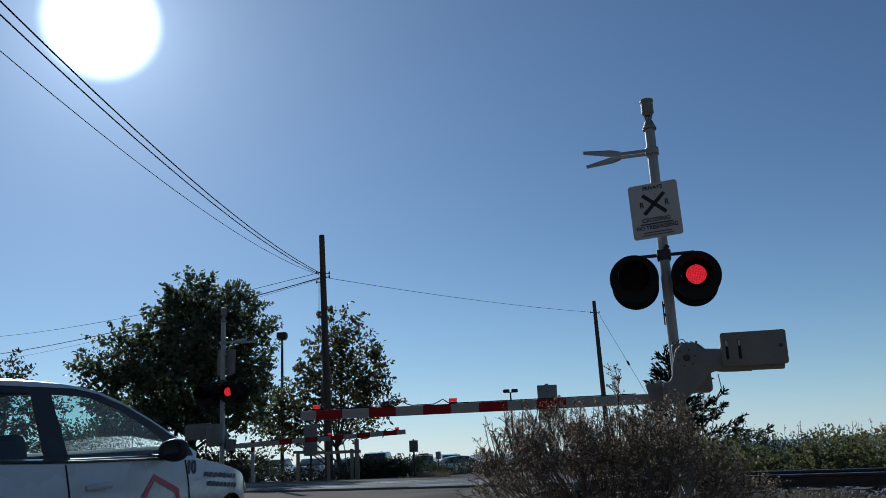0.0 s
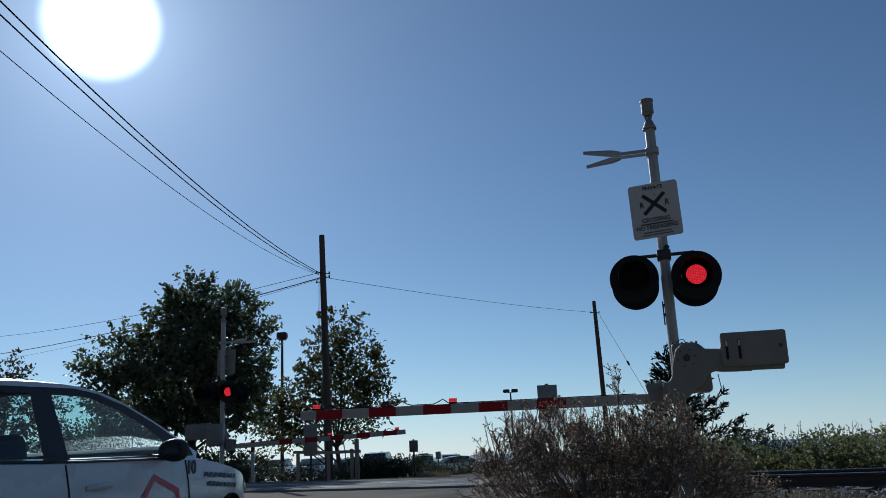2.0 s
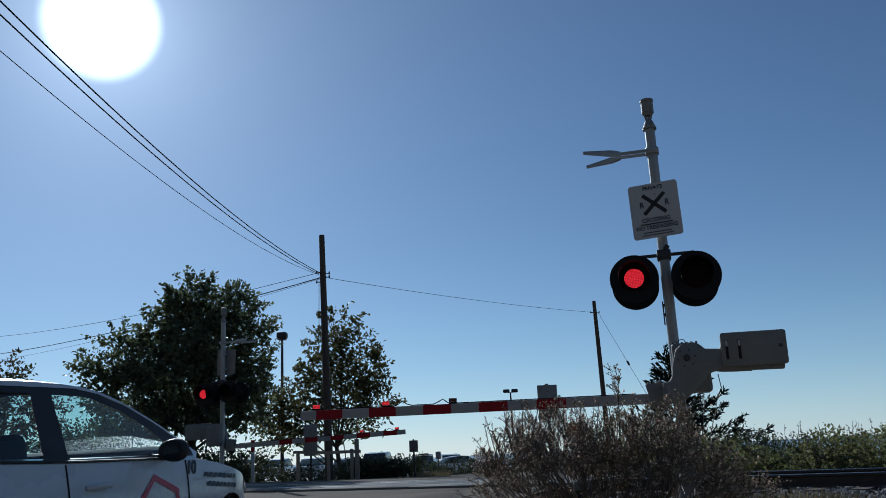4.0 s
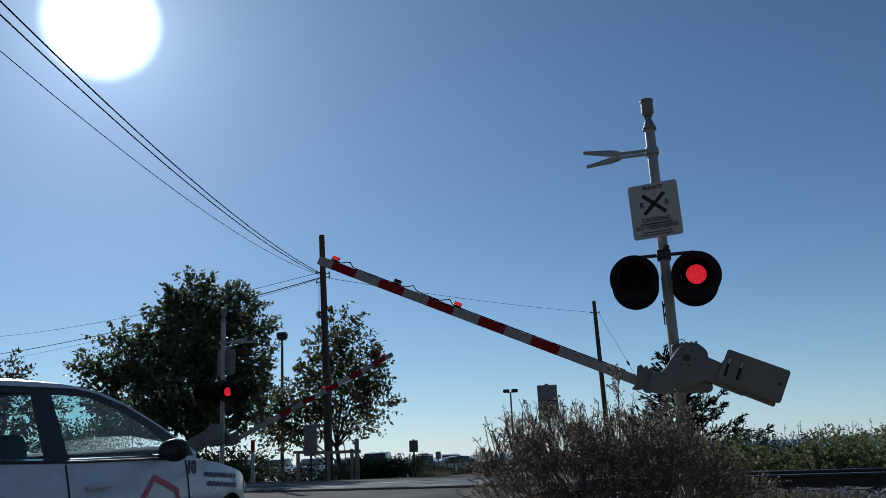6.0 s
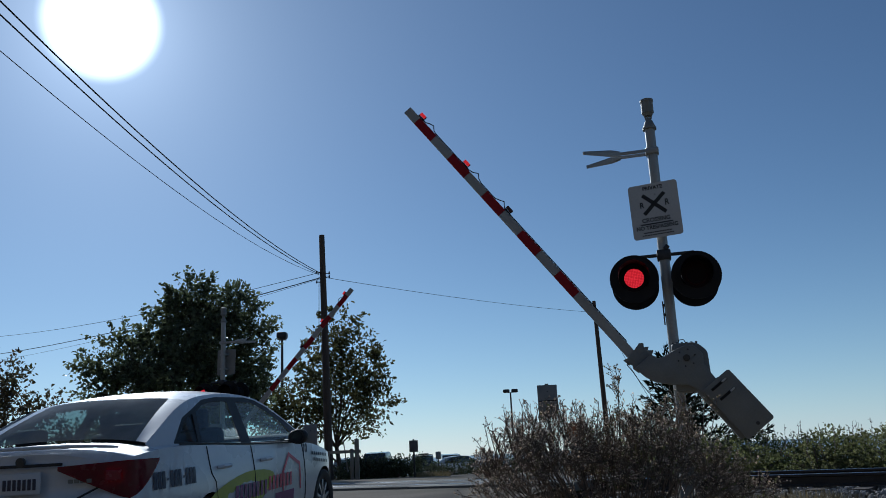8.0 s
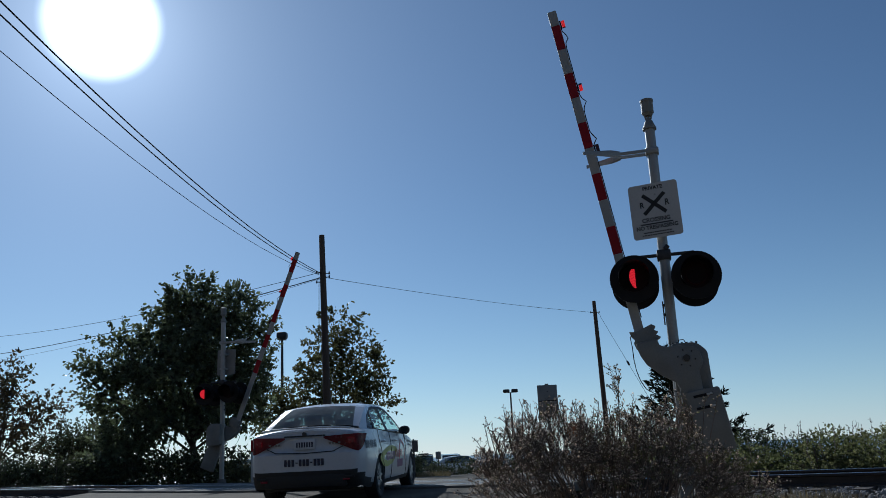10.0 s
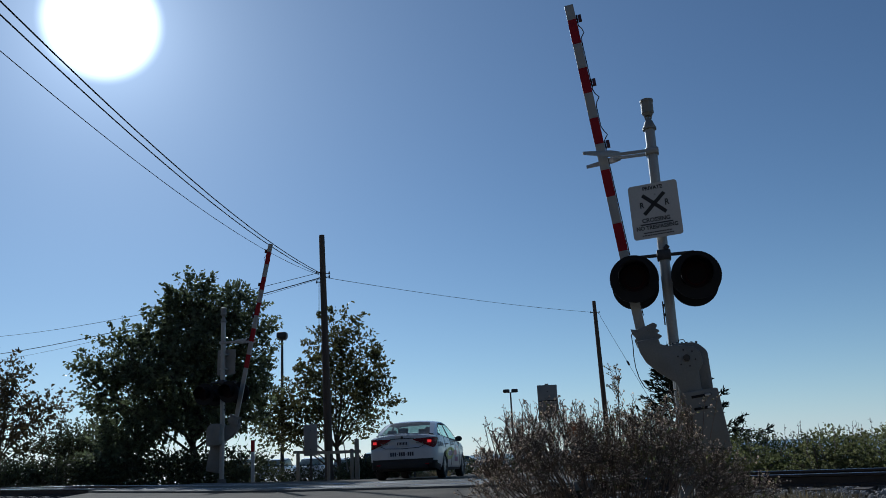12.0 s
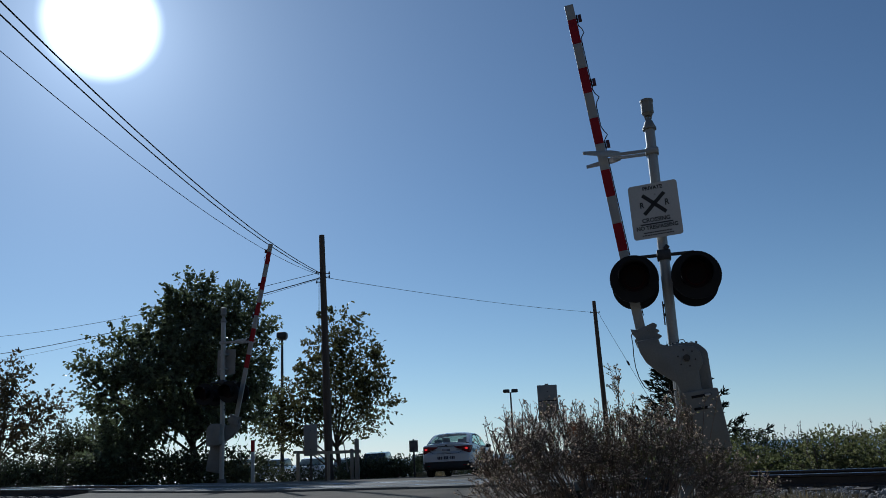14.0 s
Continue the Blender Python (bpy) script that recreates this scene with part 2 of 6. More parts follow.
def heights(x0, x1, y0, y1, step, zf, skip=None):
    bm = bmesh.new()
    nx, ny = int(round((x1 - x0) / step)), int(round((y1 - y0) / step))
    vs = [[bm.verts.new((x0 + i * step, y0 + j * step, zf(x0 + i * step, y0 + j * step))) for i in range(nx + 1)] for j in range(ny + 1)]
    for j in range(ny):
        for i in range(nx):
            if skip and skip(x0 + (i + 0.5) * step, y0 + (j + 0.5) * step):
                continue
            bm.faces.new((vs[j][i], vs[j][i + 1], vs[j + 1][i + 1], vs[j + 1][i]))
    return bm


SOIL = mat("dry_soil", (0.20, 0.165, 0.115), 0.97, 0.0, 0.35, 0.8, 14, 0.02, spec=0.1)
ASPHALT = mat("asphalt", (0.13, 0.114, 0.09), 0.95, 0.0, 0.4, 0.7, 70, 0.012, spec=0.05)
CONCRETE = mat("concrete_panel", (0.15, 0.145, 0.13), 0.92, 0.0, 0.25, 1.5, 40, 0.004, spec=0.15)
BALLAST = mat("ballast_stone", (0.26, 0.25, 0.24), 0.9, 0.0, 0.3, 4, 60, 0.003, island=0.5)
SLEEPER = mat("old_sleeper", (0.07, 0.055, 0.045), 0.9, 0.0, 0.35, 3, 30, 0.004)
SEA = mat("sea", (0.022, 0.06, 0.09), 0.3, 0.0, 0.2, 0.02, 0.3, 0.0, tint=(0.03, 0.085, 0.12))


def build_ground():
    # one sheet to the horizon, finer near the crossing
    bm = bmesh.new()
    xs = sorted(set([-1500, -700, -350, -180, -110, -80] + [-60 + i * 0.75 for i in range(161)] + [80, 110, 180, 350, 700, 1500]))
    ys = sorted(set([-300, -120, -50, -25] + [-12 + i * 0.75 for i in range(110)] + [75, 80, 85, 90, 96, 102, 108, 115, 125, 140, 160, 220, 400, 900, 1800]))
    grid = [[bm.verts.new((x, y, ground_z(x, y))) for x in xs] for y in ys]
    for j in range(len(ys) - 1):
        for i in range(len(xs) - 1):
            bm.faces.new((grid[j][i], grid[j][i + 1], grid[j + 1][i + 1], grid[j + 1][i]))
    solid("ground", bm, SOIL, "dry sandy ground falling away to the shore, with an added unseen bank behind the camera", "ground", kind="structure")
    bm = bmesh.new()
    bmesh.ops.create_grid(bm, x_segments=8, y_segments=8, size=0.5)
    for v in bm.verts:
        v.co = Vector((v.co.x * 4400, 100 + (v.co.y + 0.5) * 4600, -12.0))
    solid("sea", bm, SEA, "calm blue ocean reaching the horizon", "water", kind="structure")

    # asphalt lane over the crossing, widening to the car park beyond
    bm = bmesh.new()
    rows = []
    ss = [-40 + i * 1.0 for i in range(26)] + [-14 + i * 0.5 for i in range(100)]
    for s in ss:
        c = Vector((-1.9, 14.5)) + ROAD_D * s
        half_l, half_r = 7.2, 2.9 + 1.3 * smooth01((s + 4) / 5)
        if s > 8:
            half_r = 4.2 + min(26, (s - 8) * 1.6)
            half_l = 7.2 + min(20, max(0, s - 16) * 1.3) - 3.2 * smooth01((s - 6) / 4)
        row = []
        for k in range(25):
            w = -half_l + (half_l + half_r) * k / 24
            p = c + ROAD_X * w
            row.append(bm.verts.new((p.x, p.y, road_z(p.x, p.y) + 0.004 * noise.noise(Vector((p.x, p.y, 3))))))
        rows.append(row)
    for a, b in zip(rows, rows[1:]):
        for k in range(24):
            bm.faces.new((a[k], a[k + 1], b[k + 1], b[k]))
    solid("road", bm, ASPHALT, "worn grey asphalt road over a level crossing", "road", kind="structure")


def on_track(u, n, z):
    p = TRACK_C + TRACK_D * u + TRACK_N * n
    return Vector((p.x, p.y, z))


def build_track():
    track = thing("railway_track", label="single railway track with worn shiny steel rails", category="track", kind="structure")
    sec = [(-0.07, -0.17), (0.07, -0.17), (0.07, -0.155), (0.012, -0.13), (0.012, -0.045), (0.036, -0.035), (0.036, -0.006), (0.028, 0.0), (-0.028, 0.0), (-0.036, -0.006), (-0.036, -0.035), (-0.012, -0.045), (-0.012, -0.13), (-0.07, -0.155)]
    for n0 in (-0.7175, 0.7175):
        bm = bmesh.new()
        rings = []
        for i in range(34):
            u = -60 + i * 4
            rings.append([bm.verts.new(on_track(u, n0 + y, rail_z(u) + 0.012 + z)) for y, z in sec])
        k = len(sec)
        for a, b in zip(rings, rings[1:]):
            for j in range(k):
                f = bm.faces.new((a[j], a[(j + 1) % k], b[(j + 1) % k], b[j]))
                f.material_index = 1 if 6 <= j <= 8 else 0
        bmesh.ops.recalc_face_normals(bm, faces=bm.faces)
        part("rail", bm, [STEEL, RAIL_TOP], track, "rusty steel rail with a polished top", smooth=False)
    bm = bmesh.new()
    box(bm, (-0.11, -1.3, -0.16), (0.11, 1.3, 0.0), 0.012)
    me = mesh_of("sleeper", bm, SLEEPER)
    rot = math.atan2(TRACK_D.y, TRACK_D.x)
    for i in range(96):
        u = -26 + i * 0.56
        p = on_track(u, 0, rail_z(u) - 0.165)
        s = road_side(p.x, p.y)
        if -7.4 < s < 4.4:
            continue
        ob = new("sleeper", me)
        ob.parent = track
        ob.matrix_basis = Matrix.Translation(p) @ pose(0, 0, 0, 0, 0, math.degrees(rot) + random.uniform(-1, 1))
    # ballast: loose angular stones
    base = []
    for k in range(5):
        b = bmesh.new()
        bmesh.ops.create_icosphere(b, subdivisions=1, radius=1)
        for v in b.verts:
            v.co *= random.uniform(0.65, 1.15)
            v.co.z *= 0.75
        base.append(([v.co.copy() for v in b.verts], [[v.index for v in f.verts] for f in b.faces]))
        b.free()
    V, F = [], []
    rnd = random.Random(4)
    for i in range(16000):
        u = rnd.uniform(-14, 26) if i % 2 else rnd.uniform(-14, 2)
        n = rnd.uniform(-3.6, 2.2)
        p = on_track(u, n, 0)
        s = road_side(p.x, p.y)
        if -7.3 < s < 4.3:
            continue
        edge = smooth01((abs(n) - 1.5) / 1.8)
        if rnd.random() < edge * 0.75:
            continue
        z = max(rail_z(u) - 0.20 - 0.10 * edge, ground_z(p.x, p.y) + 0.01)
        r = rnd.uniform(0.016, 0.042)
        R = Euler((rnd.uniform(0, 6), rnd.uniform(0, 6), rnd.uniform(0, 6))).to_matrix()
        vs, fs = base[i % 5]
        o = len(V)
        V += [tuple(R @ (v * r) + Vector((p.x, p.y, z))) for v in vs]
        F += [[o + k for k in f] for f in fs]
    me = bpy.data.meshes.new("ballast")
    me.from_pydata(V, [], F)
    me.materials.append(BALLAST)
    tagged(new("ballast", me), "loose grey crushed stone ballast beside the rails", "gravel", kind="stuff")
    # concrete crossing panels between and beside the rails
    for n0, n1 in ((-1.55, -0.80), (-0.63, -0.01), (0.01, 0.63), (0.80, 1.55)):
        for k in range(4):
            bm = bmesh.new()
            u0 = TRACK_UC - 6.2 + k * 3.1
            box(bm, (u0 + 0.012, n0, -0.12), (u0 + 3.088, n1, 0.012), 0.012)
            for v in bm.verts:
                v.co = on_track(v.co.x, v.co.y, rail_z(v.co.x) + v.co.z)
            part("crossing_panel", bm, CONCRETE, track, "worn concrete crossing panel")


TRACK_UC = track_uv(-1.6, 16.9)[0] + 1.3
build_ground()
build_track()


# ---- crossing signals with their barrier arms ----
def lens_plate(parent, name, r, x, y, z, turned, label):
    """A round plate that is lit on one face and dark on the other; it turns about its upright axis."""
    bm = bmesh.new()
    tube(bm, (0, -0.006, 0), (0, 0.006, 0), r, n=32)
    for f in bm.faces:
        f.material_index = 0 if f.normal.y < -0.5 else 1
    ob = part(name, bm, [LED_RED, LENS_DARK], parent, label, smooth=False)
    ob.matrix_basis = pose(x, y, z, 0, 0, turned)
    return ob


def lamp_head(parent, x, z, back, lenses, side):
    """Round black background with a visor, a dark housing and its lamp. back: it faces the other way."""
    s = 1 if back else -1
    o = 0.17 if back else 0.0      # the far pair stands further off the mast
    bm = bmesh.new()
    tube(bm, (x, s * 0.20 + o, z), (x, s * 0.215 + o, z), 0.295, n=48)
    bg = part("background_disc", bm, BLACK, parent, "round matt black background disc")
    bm = bmesh.new()
    n = 28
    rings = []
    for d, rad in ((0.215, 0.178), (0.30, 0.182), (0.47, 0.186)):
        rings.append([bm.verts.new((x + rad * math.cos(a), s * d + o, z + rad * math.sin(a))) for a in (math.radians(-40 + 260 * k / n) for k in range(n + 1))])
    # the lower lip of the visor is cut back
    for k in range(n + 1):
        v = rings[2][k]
        low = smooth01((z - v.co.z + 0.02) / 0.2)
        v.co.y = s * (0.47 - 0.14 * low) + o
    for a, b in zip(rings, rings[1:]):
        for k in range(n):
            bm.faces.new((a[k], a[k + 1], b[k + 1], b[k]))
    bmesh.ops.solidify(bm, geom=bm.faces[:], thickness=0.004)
    part("visor", bm, BLACK, parent, "black metal visor")
    bm = bmesh.new()
    tube(bm, (x, s * 0.06, z), (x, s * 0.20 + o, z), 0.12, 0.165, n=28)
    part("housing", bm, BLACK, parent)
    bm = bmesh.new()
    tube(bm, (x, s * 0.214 + o, z), (x, s * 0.222 + o, z), 0.165, n=32)
    part("lens_bowl", bm, LENS_DARK, parent)
    lenses.append((lens_plate(parent, "lens", 0.119, x, s * 0.236 + o, z, 0, "round red LED lens"), x, s * 0.236 + o, z, side, back))


def rounded_outline(loop, r, n=4):
    out = []
    k = len(loop)
    for i in range(k):
        p, a, b = Vector(loop[i]), Vector(loop[i - 1]), Vector(loop[(i + 1) % k])
        s, e = p + (a - p).normalized() * r, p + (b - p).normalized() * r
        for j in range(n + 1):
            t = j / n
            out.append(tuple((1 - t) ** 2 * s + 2 * t * (1 - t) * p + t * t * e))
    return out


LAMP_AT = ((-0.385, 2.625), (0.345, 2.605))


def signal(m, label, fork_z=4.29):
    """Mast with bell, arm rest fork, board, paired lamps, mechanism and base. Local: x right, y away, z up."""
    sig = thing("crossing_signal", m, label, "railway signal", "crossing signals")
    lenses = []
    bm = bmesh.new()
    tube(bm, (0, 0, 0.02), (0, 0, 4.66), 0.064, n=24)
    part("mast", bm, GALV, sig, "round galvanised steel mast")
    bm = bmesh.new()
    tube(bm, (0, 0, 4.62), (0, 0, 4.71), 0.082, 0.05, n=20)
    tube(bm, (0, 0, 4.59), (0, 0, 4.62), 0.088, n=20)
    tube(bm, (0, 0, 4.71), (0, 0, 4.79), 0.02, n=12)
    for dx in (-0.045, 0.045):
        tube(bm, (dx * 0.4, 0, 4.70), (dx, 0, 4.79), 0.012, n=8)
    part("mast_cap", bm, GREY, sig)
    bm = bmesh.new()
    tube(bm, (0, 0, 4.78), (0, 0, 4.82), 0.05, 0.078, n=28)
    tube(bm, (0, 0, 4.82), (0, 0, 4.97), 0.078, n=28)
    tube(bm, (0, 0, 4.97), (0, 0, 5.0), 0.085, n=28)
    tube(bm, (0, 0, 5.0), (0, 0, 5.012), 0.085, 0.06, n=28)
    part("bell", bm, GREY, sig, "grey cylindrical warning bell")
    # fork that holds the raised arm
    fork = thing("arm_rest_fork", None)
    fork.parent = sig
    for s in (-1, 1):
        bm = bmesh.new()
        box(bm, (-0.50, -0.004, -0.022), (0.07, 0.004, 0.022), 0.002)
        for k in range(7):
            box(bm, (-0.45 + k * 0.06, -0.006, -0.006), (-0.425 + k * 0.06, 0.006, 0.006))
        part("strap", bm, GALV, fork, m=pose(0, s * 0.072, fork_z))
        bm = bmesh.new()
        plate(bm, [(-0.5, -0.022), (-0.5, 0.022), (-0.12, 0.045), (0.0, 0.03), (0.0, -0.03), (-0.12, -0.045)], -0.004, 0.004, 0.001)
        part("prong", bm, GALV, fork, m=pose(-0.40, s * 0.085, fork_z, 0, 0, -s * 24))
    bm = bmesh.new()
    box(bm, (-0.082, -0.085, fork_z - 0.04), (0.082, 0.085, fork_z + 0.04), 0.015)
    part("clamp", bm, GALV, fork)
    # square board, hung a little askew
    board = thing("crossing_board", None)
    board.parent = sig
    board.matrix_basis = pose(-0.045, -0.105, 3.49, 0, -1.2, -9)
    bm = bmesh.new()
    o = []
    w, h, r = 0.304, 0.352, 0.04
    for cx, cz, a0 in ((w - r, h - r, 0), (-w + r, h - r, 90), (-w + r, -h + r, 180), (w - r, -h + r, 270)):
        o += [(cx + r * math.cos(math.radians(a0 + k * 18)), cz + r * math.sin(math.radians(a0 + k * 18))) for k in range(6)]
    plate(bm, o, -0.003, 0.003)
    for f in bm.faces:
        f.material_index = 1 if f.normal.y > 0.5 else 0
    part("panel", bm, [SIGN_WHITE, SIGN_BACK], board, "white sheet metal sign panel", smooth=False)
    up = pose(0, -0.0035, 0, 90)
    for body, size, x, z, sx in (("PRIVATE", 0.066, 0, 0.292, 1.0), ("R", 0.105, -0.155, 0.08, 0.82), ("R", 0.105, 0.155, 0.08, 0.82), ("CROSSING", 0.074, 0, -0.12, 0.98), ("NO TRESPASSING", 0.070, 0, -0.215, 0.93)):
        part("lettering", text_mesh(body, size), INK, board, "black sign lettering", m=Matrix.Translation((x, 0, z)) @ up @ Matrix.Diagonal((sx, 1, 1, 1)), smooth=False)
    bm = bmesh.new()
    for a in (43, -43):
        box(bm, (-0.185, -0.0055, -0.024), (0.185, -0.0035, 0.024), 0, pose(0, 0, 0.085, 0, a, 0))
    part("cross_mark", bm, INK, board, "black saltire on the sign", smooth=False)
    bm = bmesh.new()
    box(bm, (-0.2, -0.0055, -0.178), (0.2, -0.0035, -0.162))
    for k, (a, b) in enumerate(((-0.17, 0.17), (-0.19, 0.19))):
        x = a
        rr = random.Random(k)
        while x < b:
            ww = rr.uniform(0.012, 0.035)
            box(bm, (x, -0.0055, -0.285 - k * 0.032), (min(b, x + ww), -0.0035, -0.271 - k * 0.032))
            x += ww + 0.007
    part("small_print", bm, INK, board, "rows of small unreadable print", smooth=False)
    for z in (-0.2, 0.2):
        bm = bmesh.new()
        tube(bm, (0.02, -0.008, z), (0.02, 0.0, z), 0.012, n=10)
        part("bolt", bm, GALV, board)
        bm = bmesh.new()
        box(bm, (-0.08, 0.004, z - 0.02), (0.1, 0.16, z + 0.02), 0.004)
        part("board_bracket", bm, GALV, board)
    for k in range(6):
        bm = bmesh.new()
        x = -0.02 + k * 0.055
        tube(bm, (x, -0.1, 1.80), (x, -0.1, 1.822), 0.014, n=8)
        part("case_bolt", bm, DARK_METAL, sig)
    # lamps on their cross bar
    bm = bmesh.new()
    tube(bm, (-0.405, 0, 2.93), (0.365, 0, 2.93), 0.022, n=12)
    for x, z in LAMP_AT:
        tube(bm, (x, 0, 2.93), (x, 0, z + 0.06), 0.022, n=12)
        box(bm, (x - 0.05, -0.08, z - 0.06), (x + 0.05, 0.08, z + 0.08), 0.01)
    box(bm, (-0.085, -0.085, 2.86), (0.085, 0.085, 2.99), 0.02)
    tube(bm, (0.02, -0.07, 2.99), (0.06, -0.07, 3.03), 0.03, n=10)
    part("lamp_crossbar", bm, DARK_METAL, sig, "dark lamp crossbar with junction box")
    for (x, z), side in zip(LAMP_AT, "LR"):
        for back in (False, True):
            head = thing("flashing_lamp", None, "black round crossing lamp with a visor")
            head.parent = sig
            lamp_head(head, x, z, back, lenses, side)
    # bolts and conduit clips down the mast
    bm = bmesh.new()
    for z in (2.30, 2.18):
        box(bm, (-0.085, -0.03, z - 0.015), (-0.055, 0.03, z + 0.015), 0.004)
        tube(bm, (-0.078, -0.0, z - 0.12), (-0.078, 0, z + 0.05), 0.008, n=8)
    part("conduit_clip", bm, DARK_METAL, sig)
    # mechanism case behind the turning plate, and the base
    bm = bmesh.new()
    plate(bm, rounded_outline([(-0.04, 1.24), (-0.04, 1.81), (0.25, 1.81), (0.37, 1.70), (0.385, 1.22)], 0.05), -0.15, 0.20, 0.02)
    part("mechanism_case", bm, GREY, sig, "grey cast gate mechanism case")
    bm = bmesh.new()
    path_tube(bm, [(0.04, -0.1, 1.805), (0.06, -0.1, 1.85), (0.11, -0.1, 1.855), (0.14, -0.1, 1.805)], 0.006)
    part("case_handle", bm, DARK_METAL, sig)
    bm = bmesh.new()
    tube(bm, (0, 0, 0.0), (0, 0, 0.35), 0.17, 0.1, n=20)
    box(bm, (-0.3, -0.3, -0.25), (0.3, 0.3, 0.03), 0.03)
    part("foundation", bm, CONCRETE, sig, "concrete mast foundation")
    return sig, lenses


PIVOT = Vector((0.12, -0.21, 1.62))
ARM_DROP, ARM_TIP, ARM_ROOT = -0.445, -4.97, -0.62


def barrier(label, length_gain=0.0):
    """The turning assembly about its pivot: striped arm, crank plate, counterweight, lamps, cable. Arm along -x."""
    gate = thing("barrier_arm", None, label, "barrier arm", "barrier arms")
    flips = []
    tip = ARM_TIP - length_gain
    arm = thing("arm", None)
    arm.parent = gate
    z0, z1 = ARM_DROP - 0.06, ARM_DROP + 0.06
    # bands: white and red sheeting over the hollow beam, then the bare grey butt
    cuts = [tip, tip + 0.22]
    while len(cuts) < 11:
        cuts.append(cuts[-1] + 0.365)
    cuts.append(-0.30)
    for i, (a, b) in enumerate(zip(cuts, cuts[1:])):
        bm = bmesh.new()
        box(bm, (a, 0.16, z0), (b, 0.215, z1), 0.004)
        last = i == len(cuts) - 2
        red = i % 2 == 1 and not last
        part("red_band" if red else ("arm_butt" if last else "white_band"), bm, RED_SHEET if red else (GALV if last else WHITE_SHEET), arm,
             "red reflective band" if red else ("bare grey arm butt" if last else "white reflective band"), smooth=False)
    bm = bmesh.new()
    box(bm, (tip - 0.004, 0.163, z0 + 0.005), (tip, 0.212, z1 - 0.005))
    part("end_cap", bm, GREY, arm, smooth=False)
    # clamp where the arm is bolted to the crank
    bm = bmesh.new()
    o = [(-0.475, -0.565), (-0.455, -0.50), (-0.475, -0.40), (-0.505, -0.285), (-0.47, -0.245), (-0.43, -0.275), (-0.40, -0.23), (-0.375, -0.27), (-0.33, -0.215), (-0.305, -0.265), (-0.25, -0.27), (-0.25, -0.53), (-0.33, -0.545), (-0.36, -0.52), (-0.42, -0.555)]
    plate(bm, o, 0.12, 0.155, 0.005)
    plate(bm, o, 0.22, 0.255, 0.005)
    for x in (-0.43, -0.31):
        for z in (-0.49, -0.36):
            tube(bm, (x, 0.105, z), (x, 0.27, z), 0.014, n=8)
    part("arm_clamp", bm, GREY, gate, "grey bolted arm clamp")
    # crank plate: a heavy curved casting round the pivot
    crank = rounded_outline([(-0.30, -0.525), (-0.30, -0.275), (-0.225, -0.265), (-0.185, -0.20), (-0.165, -0.06), (-0.12, 0.10), (-0.05, 0.165), (0.08, 0.175), (0.18, 0.10), (0.40, 0.085), (0.50, 0.09),
             (0.50, -0.16), (0.36, -0.155), (0.25, -0.19), (0.13, -0.33), (-0.03, -0.465), (-0.15, -0.51), (-0.24, -0.525)], 0.012, 2)
    bm = bmesh.new()
    plate(bm, crank, -0.02, 0.05, 0.012)
    plate(bm, [(x * 0.97, z * 0.97) for x, z in crank], 0.05, 0.13, 0.0)
    part("crank_plate", bm, GREY, gate, "heavy grey cast crank plate")
    bm = bmesh.new()
    tube(bm, (0, -0.04, 0), (0, 0.0, 0), 0.04, n=24)
    tube(bm, (0, -0.06, 0), (0, -0.045, 0), 0.03, n=6)
    part("pivot_boss", bm, DARK_METAL, gate, "round pivot boss")
    for a in range(6):
        bm = bmesh.new()
        c = math.radians(a * 60 + 10)
        tube(bm, (0.10 * math.cos(c), -0.032, 0.10 * math.sin(c)), (0.10 * math.cos(c), -0.015, 0.10 * math.sin(c)), 0.010, n=8)
        part("pivot_bolt", bm, DARK_METAL, gate)
    # counterweight: slotted plates on the tail of the crank
    weight = thing("counterweight", None, "grey slotted steel counterweight")
    weight.parent = gate
    bm = bmesh.new()
    plate(bm, rounded_outline([(0.395, -0.13), (0.395, 0.262), (1.12, 0.262), (1.12, -0.13)], 0.035), -0.06, 0.0, 0.006)
    part("front_plate", bm, GREY, weight)
    bm = bmesh.new()
    plate(bm, [(0.30, -0.165), (0.42, -0.18), (0.72, -0.185), (0.72, -0.175), (1.07, -0.18), (1.08, -0.17), (1.08, 0.20), (0.42, 0.20)], 0.004, 0.11, 0.008)
    part("back_plate", bm, GREY, weight)
    for x in (0.46, 0.60):
        bm = bmesh.new()
        box(bm, (x - 0.015, -0.068, -0.05), (x + 0.015, -0.061, 0.175), 0.003)
        part("slot", bm, BLACK, weight, "dark bolt slot", smooth=False)
        bm = bmesh.new()
        box(bm, (x - 0.012, -0.078, 0.10), (x + 0.012, -0.062, 0.17), 0.008)
        part("bolt_strap", bm, SIGN_WHITE, weight, "pale bolt strap")
    bm = bmesh.new()
    tube(bm, (1.05, -0.066, 0.08), (1.05, -0.06, 0.08), 0.022, n=12)
    part("lifting_eye", bm, DARK_METAL, weight)
    # three lamps along the arm
    for i, x in enumerate((tip + 0.22, tip + 1.18, tip + 2.07)):
        lamp = thing("arm_lamp", None, "small red warning lamp on the arm")
        lamp.parent = gate
        bm = bmesh.new()
        box(bm, (x - 0.055, 0.165, z1 + 0.002), (x + 0.055, 0.21, z1 + 0.022), 0.004)
        part("lamp_base", bm, BLACK, lamp)
        bm = bmesh.new()
        box(bm, (-0.05, -0.022, -0.02), (0.05, 0.022, 0.025), 0.006)
        for f in bm.faces:
            f.material_index = 0 if f.normal.y < -0.3 else 1
        mats = [LAMP_RED, LENS_RED]
        lens = part("lamp_lens", bm, mats, lamp, "red moulded lamp lens", m=pose(x, 0.1875, z1 + 0.045), smooth=False)
        flips.append((lens, x, 0.1875, z1 + 0.045, "BLR"[i]))
